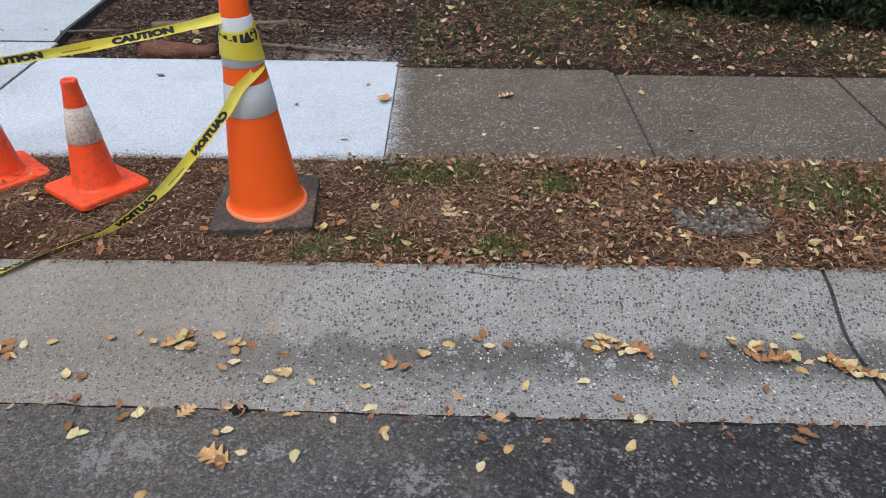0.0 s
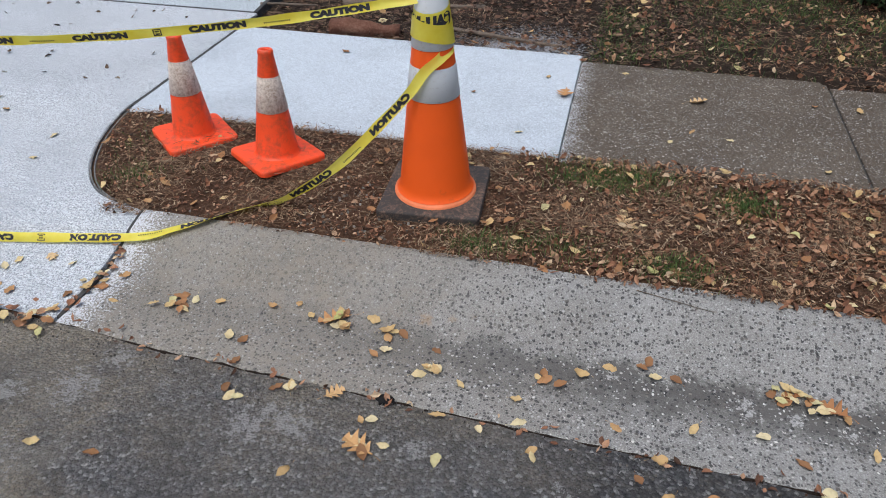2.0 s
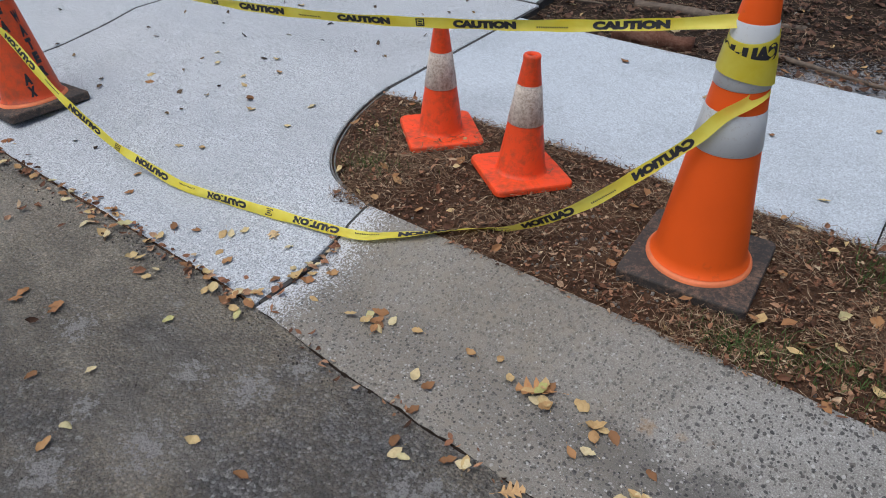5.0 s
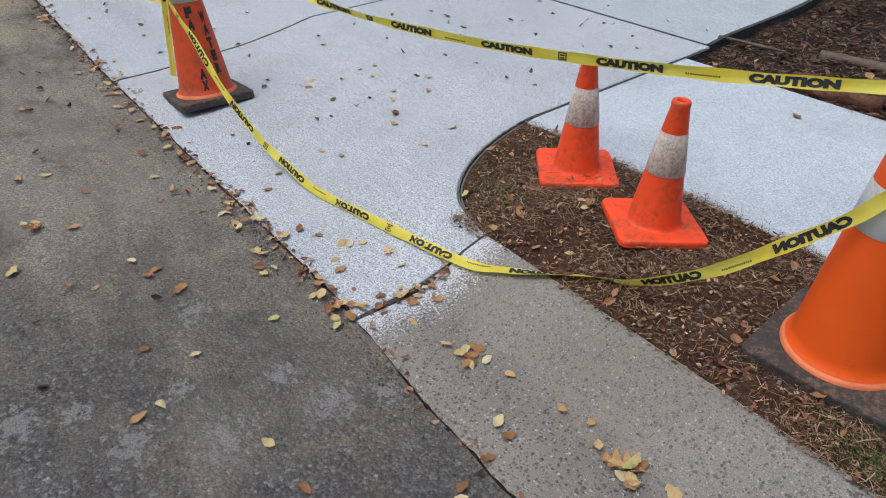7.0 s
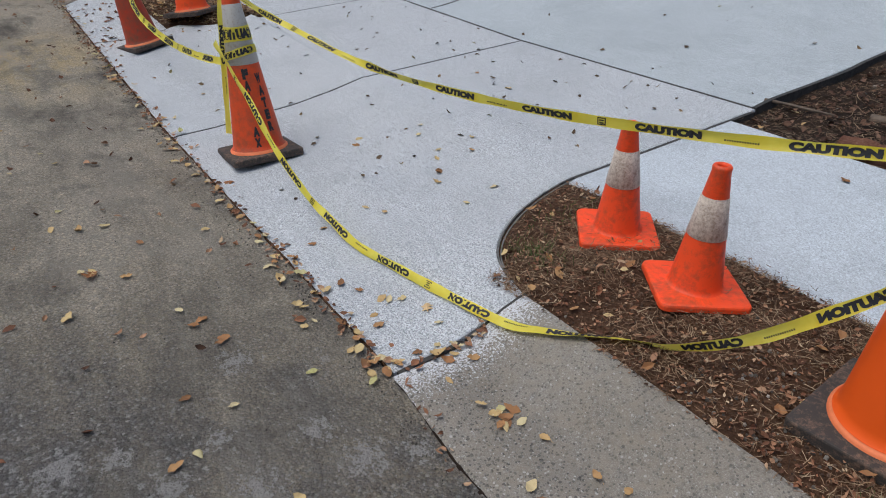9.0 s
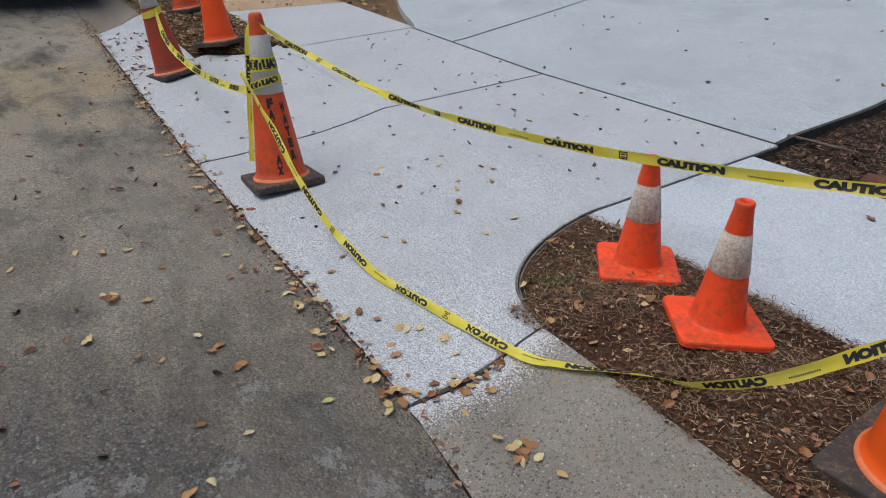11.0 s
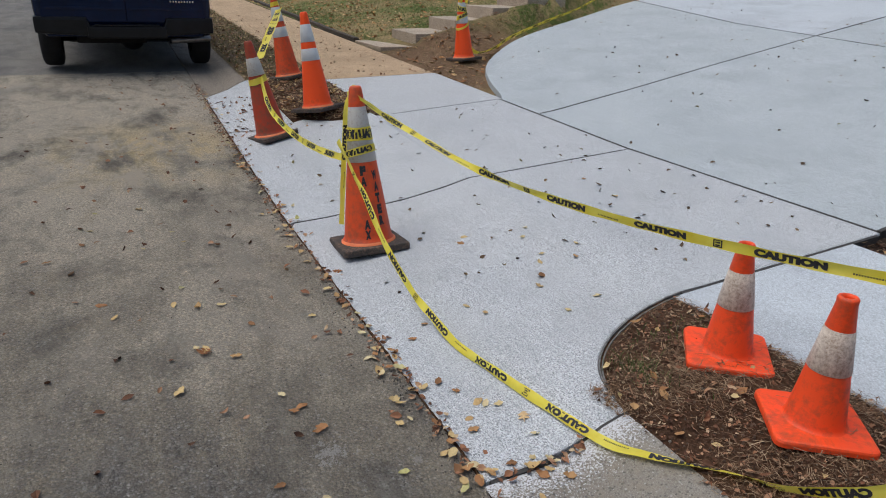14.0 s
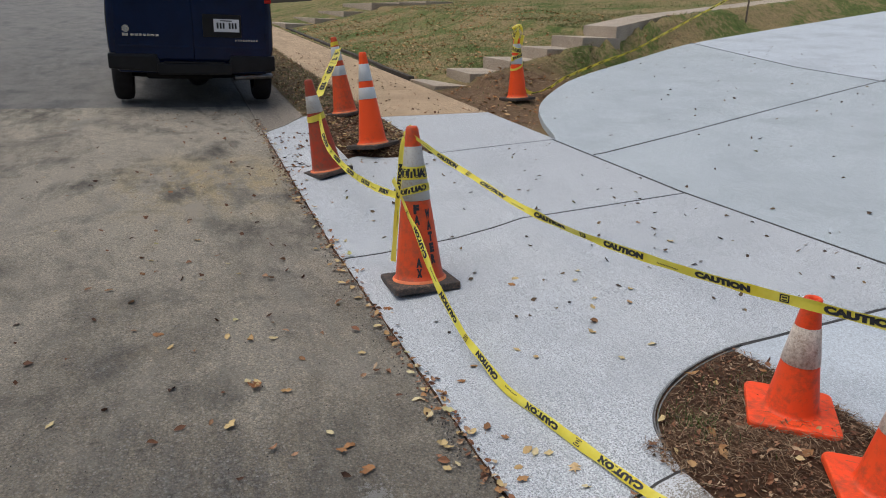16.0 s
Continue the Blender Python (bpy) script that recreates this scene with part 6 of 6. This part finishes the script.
stones(130, lambda: (lambda x, y: (x, y, verge_z(x, y)))(rs.uniform(-0.65, -0.2), rs.uniform(-0.17, 0.2)), (0.003, 0.009), "pebbles", STONE, "grey gravel beside the tall cone", "pebbles")


def green_patch(cx, cy, rx, ry):
    def place():
        x, y = rs.gauss(cx, rx), rs.gauss(cy, ry)
        return (x, y, ground_at(x, y)) if in_verge(x, y) else None
    return place


for cx, cy, rx, ry, n in ((0.48, 0.42, 0.13, 0.06, 1300), (0.98, 0.34, 0.06, 0.05, 500), (2.1, 0.3, 0.22, 0.10, 1900), (0.72, -0.1, 0.08, 0.04, 450), (2.7, 0.35, 0.3, 0.12, 1500), (0.05, -0.12, 0.07, 0.035, 300), (-1.42, 0.02, 0.07, 0.04, 220), (-1.55, 0.3, 0.05, 0.1, 120), (0.3, -0.08, 0.12, 0.05, 350)):
    tufts(n, green_patch(cx, cy, rx, ry), (0.02, 0.055), 0.0013, "grass_tuft", GREEN, "small tuft of green grass in the verge", "grass", 0.6)


# behind the walk
BARK_CHIP = litter("bark_chip", [(0.0, (0.04, 0.02, 0.013)), (0.5, (0.11, 0.055, 0.035)), (1.0, (0.21, 0.125, 0.08))])


def back_place(x0, x1, y0, y1, thin=None):
    def place():
        x, y = rs.uniform(x0, x1), rs.uniform(y0, y1)
        if x > -1.8 and back_edge(x) - 0.03 < y < back_edge(x) and rs.random() < 0.6:
            return x, y, zg(x, y) + 0.003
        if not in_mulch(x, y) or (thin is not None and rs.random() > thin(x, y)):
            return None
        return x, y, mulch_z(x, y)
    return place


straw(26000, back_place(-1.95, 5.5, 1.7, 4.0), (0.025, 0.085), 0.0012, 0.03, "straw_litter", STRAW, "dry straw and twigs on the bed behind the walk", "straw")
flakes(6000, back_place(-0.2, 5.5, 1.7, 4.0, lambda x, y: min(1, 0.15 + max(0, x) * 0.5)), (0.018, 0.055), 0.03, "leaf_litter", BROWN_LEAF, "brown oak leaf litter behind the sidewalk", "leaf litter", 0.9, (0.08, 0.32))
flakes(260, back_place(-1.9, 5.5, 1.7, 4.5, lambda x, y: 0.3 + 0.7 * (x > 0.3)), (0.03, 0.07), 0.03, "pale_leaf_litter", LEAF, "scattered yellow leaves behind the sidewalk", "leaf litter")
tufts(24000, back_place(0.3, 5.5, 1.78, 3.6, lambda x, y: max(0, 0.45 + 1.3 * noise.noise(Vector((x * 1.6, y * 1.9, 4))))), (0.02, 0.06), 0.0016, "grass_tuft", GREEN, "thin green grass among leaves behind the walk", "grass", 1.0)
flakes(2600, back_place(-1.9, 0.9, 1.9, 4.0), (0.02, 0.06), 0.02, "bark_chips", BARK_CHIP, "reddish bark chips in the bed", "mulch")
stones(90, back_place(-1.9, 0.6, 1.9, 3.6), (0.006, 0.02), "pebbles", STONE, "pale stones and cement crumbs in the bed", "pebbles")


# ---- bark log, twigs ----
BARK = soil("reddish_bark", (0.07, 0.03, 0.02), (0.19, 0.09, 0.06), (0.34, 0.2, 0.14))
TWIG = plain("grey_twig", (0.13, 0.10, 0.075), 0.9, 0, 0.4, 25, 0.5)


def log(name, a, b, r, label, mat):
    bm = bmesh.new()
    n, m = 14, 12
    d = Vector(b) - Vector(a)
    u = d.cross(Vector((0, 0, 1))).normalized()
    w = u.cross(d).normalized()
    rings = []
    for i in range(m + 1):
        t = i / m
        c = Vector(a) + d * t + Vector((0, 0, 0.12 * r * math.sin(t * 6)))
        ring = []
        for k in range(n):
            th = math.tau * k / n
            rr = r * (1 - 0.35 * t) * (1 + 0.35 * noise.noise(Vector((t * 4 + a[0], math.cos(th) * 1.5, math.sin(th) * 1.5))))
            ring.append(bm.verts.new(c + (u * math.cos(th) + w * math.sin(th)) * rr))
        rings.append(ring)
    for p, q in zip(rings, rings[1:]):
        for k in range(n):
            bm.faces.new((p[k], p[(k + 1) % n], q[(k + 1) % n], q[k]))
    bm.faces.new(rings[0][::-1])
    bm.faces.new(rings[-1])
    bmesh.ops.recalc_face_normals(bm, faces=bm.faces)
    return tagged(finish(name, bm, mat, smooth=True), label, name)


log("log", (-1.36, 2.02, mulch_z(-1.36, 2.02) + 0.03), (-0.92, 2.08, mulch_z(-0.92, 2.08) + 0.03), 0.065, "short reddish split log lying in mulch", BARK)
log("root", (-0.7, 2.3, mulch_z(-0.7, 2.3)), (0.15, 2.02, mulch_z(0.15, 2.02)), 0.015, "exposed grey root along the bed edge", TWIG)
log("root", (-1.5, 2.6, mulch_z(-1.5, 2.6)), (-0.5, 2.75, mulch_z(-0.5, 2.75)), 0.035, "thin exposed root in dark mulch", TWIG)
log("twig", (-2.02, 2.36, zg(-2.1, 2.36) + 0.012), (-1.62, 2.42, mulch_z(-1.62, 2.42) + 0.03), 0.011, "broken grey twig across the slab corner", TWIG)
log("twig", (0.60, -0.225, zg(0.60, -0.225) + 0.008), (0.84, -0.265, zg(0.84, -0.265) + 0.009), 0.0016, "thin dry twig lying along the curb", TWIG)
TAR = plain("tar", (0.016, 0.015, 0.015), 0.95, 0, 0.4, 60, 0.8, 0.1)
bm = bmesh.new()
vs = [bm.verts.new((-0.085 + 0.028 * math.cos(a) * (1 + 0.9 * noise.noise(Vector((math.cos(a) * 3, math.sin(a) * 2, 0)))), -0.79 + 0.016 * math.sin(a) * (1 + 0.9 * noise.noise(Vector((math.cos(a) * 4, 1, math.sin(a) * 3)))), 0.009)) for a in [math.tau * i / 20 for i in range(20)]]
hub = bm.verts.new((-0.085, -0.79, 0.011))
for i in range(20):
    bm.faces.new((vs[i], vs[(i + 1) % 20], hub))
    bm.faces.new((vs[(i + 1) % 20], vs[i], bm.verts.new((vs[i].co.x * 0.98, vs[i].co.y, 0.0))))
tagged(finish("tar_spot", bm, TAR, smooth=True), "black tar blob at the gutter joint", "tar spot")


# ---- dark shrubs behind the walk ----
SHRUB_LEAF = litter("shrub_leaf", [(0.0, (0.012, 0.022, 0.008)), (0.6, (0.025, 0.045, 0.014)), (1.0, (0.05, 0.075, 0.025))])


def shrub(x, y, w, h, seed):
    rnd = random.Random(seed)
    s = empty("shrub", Matrix.Translation((x, y, mulch_z(x, y))))
    tagged(s, "dense dark evergreen shrub with leaves to the ground", "shrub")
    for k in range(6):
        bm = bmesh.new()
        a = rnd.uniform(0, math.tau)
        tip = Vector((math.cos(a) * w * 0.6, math.sin(a) * w * 0.6, h * rnd.uniform(0.6, 0.9)))
        prev = None
        for i in range(6):
            t = i / 5
            c = tip * t + Vector((0, 0, 0.1 * math.sin(t * 3)))
            ring = [bm.verts.new(c + Vector((math.cos(q), math.sin(q), 0)) * 0.02 * (1.1 - t)) for q in (0, 1.26, 2.5, 3.77, 5.03)]
            if prev:
                for j in range(5):
                    bm.faces.new((prev[j], prev[(j + 1) % 5], ring[(j + 1) % 5], ring[j]))
            prev = ring
        part("branch", bm, TWIG, s)
    v, f = [], []
    for _ in range(8500):
        a, e = rnd.uniform(0, math.tau), rnd.random()
        r = w * (0.55 + 0.5 * rnd.random()) * (0.75 + 0.4 * noise.noise(Vector((math.cos(a) * 2, math.sin(a) * 2, e * 3 + seed))))
        z = h * e
        r *= math.sqrt(max(0.05, 1 - (e - 0.3) ** 2 * 1.8))
        m = pose(r * math.cos(a), r * math.sin(a), z, rnd.uniform(-60, 60), rnd.uniform(-60, 60), rnd.uniform(0, 360))
        ln = rnd.uniform(0.04, 0.075)
        k = len(v)
        for p in ((-ln / 2, 0, 0), (0, ln * 0.28, 0.008), (ln / 2, 0, 0), (0, -ln * 0.28, 0.008)):
            v.append(tuple(m @ Vector(p)))
        f.append((k, k + 1, k + 2, k + 3))
    me = bpy.data.meshes.new("foliage")
    me.from_pydata(v, [], f)
    me.materials.append(SHRUB_LEAF)
    ob = new("foliage", me)
    ob.parent = s
    return s


for i, (x, y, w, h) in enumerate(((2.25, 3.38, 0.66, 1.1), (2.85, 3.12, 0.66, 1.2), (3.5, 2.95, 0.7, 1.3), (1.3, 3.95, 0.55, 1.1), (4.5, 3.15, 0.7, 1.3), (3.2, 4.2, 0.9, 1.6), (2.0, 4.5, 0.8, 1.5))):
    # height stretched by half, above the view, to hold sky light off the bed
    shrub(x, y, w, h * 1.5, 60 + i)


# ---- far verge, lawn, stone edging, second flight of steps ----
def on_steps(x, y):
    c = step_edge(y)
    return c - 0.03 < x < c + 1.28


def lawn_place(x0, x1, y0, y1, thin=None):
    def place():
        x, y = rs.uniform(x0, x1), rs.uniform(y0, y1)
        if x > interp(CURVE, y) - 0.06 or on_steps(x, y) or (thin is not None and rs.random() > thin(x, y)):
            return None
        return x, y, lawn_z(x, y)
    return place


def sward(x, y):
    k = 0.55 + 0.9 * noise.noise(Vector((x * 0.5, y * 0.6, 1)))
    return k * (0.1 if x > -10.6 and y < 4.2 else 1.0)


tufts(60000, lawn_place(-16, -7, 2.35, 10, sward), (0.02, 0.05), 0.0035, "lawn_grass", GRASS, "patchy green and straw-coloured lawn grass", "grass", 0.7)
tufts(26000, lawn_place(-36, -16, 2.35, 16, sward), (0.025, 0.055), 0.006, "lawn_grass", GRASS, "patchy lawn grass farther up the bank", "grass", 0.7)
tufts(7000, lawn_place(-36, -9, 2.35, 14, lambda x, y: 1.6 * max(0, noise.noise(Vector((x * 0.45, y * 0.6, 1))))), (0.03, 0.06), 0.004, "lawn_grass", GREEN, "greener patches of lawn grass on the bank", "grass", 0.6)
flakes(4200, lawn_place(-26, -6.5, 2.3, 9, lambda x, y: 1.0 if y < 4.5 else 0.5), (0.05, 0.10), 0.02, "leaf_litter", OAK, "brown leaves scattered on the lawn bank", "leaf litter")
straw(9000, lawn_place(-11.5, -6.4, 2.3, 5.5), (0.05, 0.14), 0.003, 0.02, "straw_litter", STRAW, "brown straw round the cone by the steps", "straw")


def far_verge_place():
    x = -5.98 - 14 * rs.random() ** 1.6
    y = rs.uniform(-0.17, 0.74)
    if x > joint_far(y) - 0.03:
        return None
    if x > -8.4 and not -0.08 < y < 0.71:
        return None
    return x, y, far_bed_z(x, y)


straw(14000, far_verge_place, (0.05, 0.13), 0.003, 0.03, "straw_litter", STRAW, "dry straw on the far verge", "straw")
flakes(1500, lambda: (lambda q: q if q and (q[0] > -8.6 or rs.random() < 0.4) else None)(far_verge_place()), (0.03, 0.07), 0.03, "leaf_litter", BROWN_LEAF, "brown leaves on the far verge", "leaf litter")
tufts(5000, lambda: (lambda q: q if q and q[0] < -8.6 else None)(far_verge_place()), (0.03, 0.07), 0.003, "grass_tuft", GRASS, "thin worn grass along the far curb", "grass", 0.7)


flakes(2300, far_verge_place, (0.03, 0.06), 0.03, "pale_leaf_litter", LEAF, "yellow leaves among straw on the far verge", "leaf litter")
flakes(170, lambda: (lambda x, y: (x, y, zg(x, y)))(-8.2 - 9 * rs.random() ** 1.4, rs.uniform(0.8, 2.2)), (0.03, 0.06), 0.006, "walk_leaves", BROWN_LEAF, "brown leaves blown over the tan walk", "leaves", 0.7)
flakes(90, lambda: (lambda x, y: (x, y, zg(x, y)))(rs.uniform(-7.7, -6.0), rs.uniform(-0.68, -0.12)), (0.03, 0.06), 0.006, "apron_leaves", BROWN_LEAF, "curled leaves gathered on the end of the apron", "leaves", 0.7)


def scattered(x0, x1, y0, y1):
    def place():
        x, y = rs.uniform(x0, x1), rs.uniform(y0, y1)
        if x < interp(CURVE, y) + 0.1 or x > drive_right(y) - 0.05:
            return None
        return x, y, zg(x, y)
    return place


flakes(190, scattered(-12, -2, 2.3, 9.5), (0.028, 0.055), 0.004, "driveway_leaves", DARK_LEAF, "small curled dark leaves on the pale driveway", "leaves", 0.7)
flakes(110, lambda: (lambda x, y: (x, y, zg(x, y)))(rs.uniform(-6.2, -2.1), rs.uniform(-0.5, 2.15)), (0.028, 0.05), 0.004, "apron_leaves", DARK_LEAF, "small dark leaves on the white apron", "leaves", 0.7)
flakes(520, lambda: (lambda x: (x, street_edge(x) + rs.gauss(-0.015, 0.03), zg(x, -0.8) + 0.004))(-1.3 - 7.2 * rs.random()), (0.015, 0.04), 0.01, "edge_crumbs", BROWN_LEAF, "leaf crumbs caught along the edge of the road", "leaf litter")
flakes(20, lambda: (lambda y: (interp(BED, y) + rs.gauss(0.02, 0.012), y, zg(-1.25, y) + 0.004))(rs.uniform(-0.69, -0.35)), (0.02, 0.045), 0.012, "joint_leaves", BROWN_LEAF, "leaves caught in the open curb joint", "leaf litter")
flakes(150, lambda: (lambda x: (x, street_edge(x) + rs.gauss(-0.008, 0.02), zg(x, -0.8) + 0.004))(rs.uniform(-1.2, 2.6)), (0.012, 0.035), 0.008, "edge_crumbs", BROWN_LEAF, "leaf crumbs caught where asphalt meets the gutter", "leaf litter", 0.7, (0.12, 0.3))
stones(1400, lambda: (lambda x: (x, street_edge(x) - 0.005 - abs(rs.gauss(0, 0.06)), zg(x, -0.8) + 0.002))(rs.uniform(-8.4, 3.2)), (0.0015, 0.005), "grit", STONE, "loose grit along the road edge", "grit")
stones(900, lambda: (lambda x, y: (x, y, zg(x, y) + 0.001))(rs.uniform(-5, 2.5), rs.uniform(-2.4, -0.8)), (0.001, 0.0035), "grit", STONE, "loose grit on the asphalt", "grit")

flakes(170, lambda: (lambda x: (x, -0.85 - 2.6 * rs.random() ** 1.7, zg(x, -1.2) + 0.004))(rs.uniform(-9.0, -1.4)), (0.028, 0.055), 0.006, "street_leaves", BROWN_LEAF, "scattered curled brown leaves on the asphalt", "leaves", 0.7)
EDGE_STONE = concrete("edging_stone", (0.13, 0.11, 0.09), (0.055, 0.047, 0.038), 0.3)
edging = empty("lawn_edging")
tagged(edging, "low dark weathered stone edging along the lawn", "edging")
x = -11.55
while x > -26:
    ln = 1.6 + 0.9 * rs.random()
    bm = bmesh.new()
    y = 2.26 + (-11.9 - x) * 0.012
    z = zg(x - ln / 2, 2.2)
    box(bm, x - ln, x - 0.006, y, y + 0.11, z - 0.1, z + 0.06, 0.015)
    for w in bm.verts:
        w.co.z += zg(w.co.x, 2.2) - z
        w.co += Vector((0, 0.02 * noise.noise(w.co * 3), 0.02 * noise.noise(w.co * 2.3)))
    part("stone", bm, EDGE_STONE, edging)
    x -= ln

far_steps = empty("steps")
tagged(far_steps, "far pale concrete walk and steps up the lawn", "steps")
for k in range(6):
    bm = bmesh.new()
    y = 2.4 + 1.1 * k
    z = lawn_z(-27, y + 0.5) + 0.09
    box(bm, -31.5, -26.6, y, y + 1.15, z - 0.4, z, 0.015)
    part("step", bm, STEP_CONCRETE, far_steps)

# low rods and a stake by the drive
bm = bmesh.new()
x, y = -12.75, 10.8
box(bm, x - 0.015, x + 0.015, y - 0.015, y + 0.015, yard(x, y) - 0.1, yard(x, y) + 0.75, 0.003)
tagged(finish("stake", bm, TWIG), "thin grey wooden stake beside the driveway", "stake")
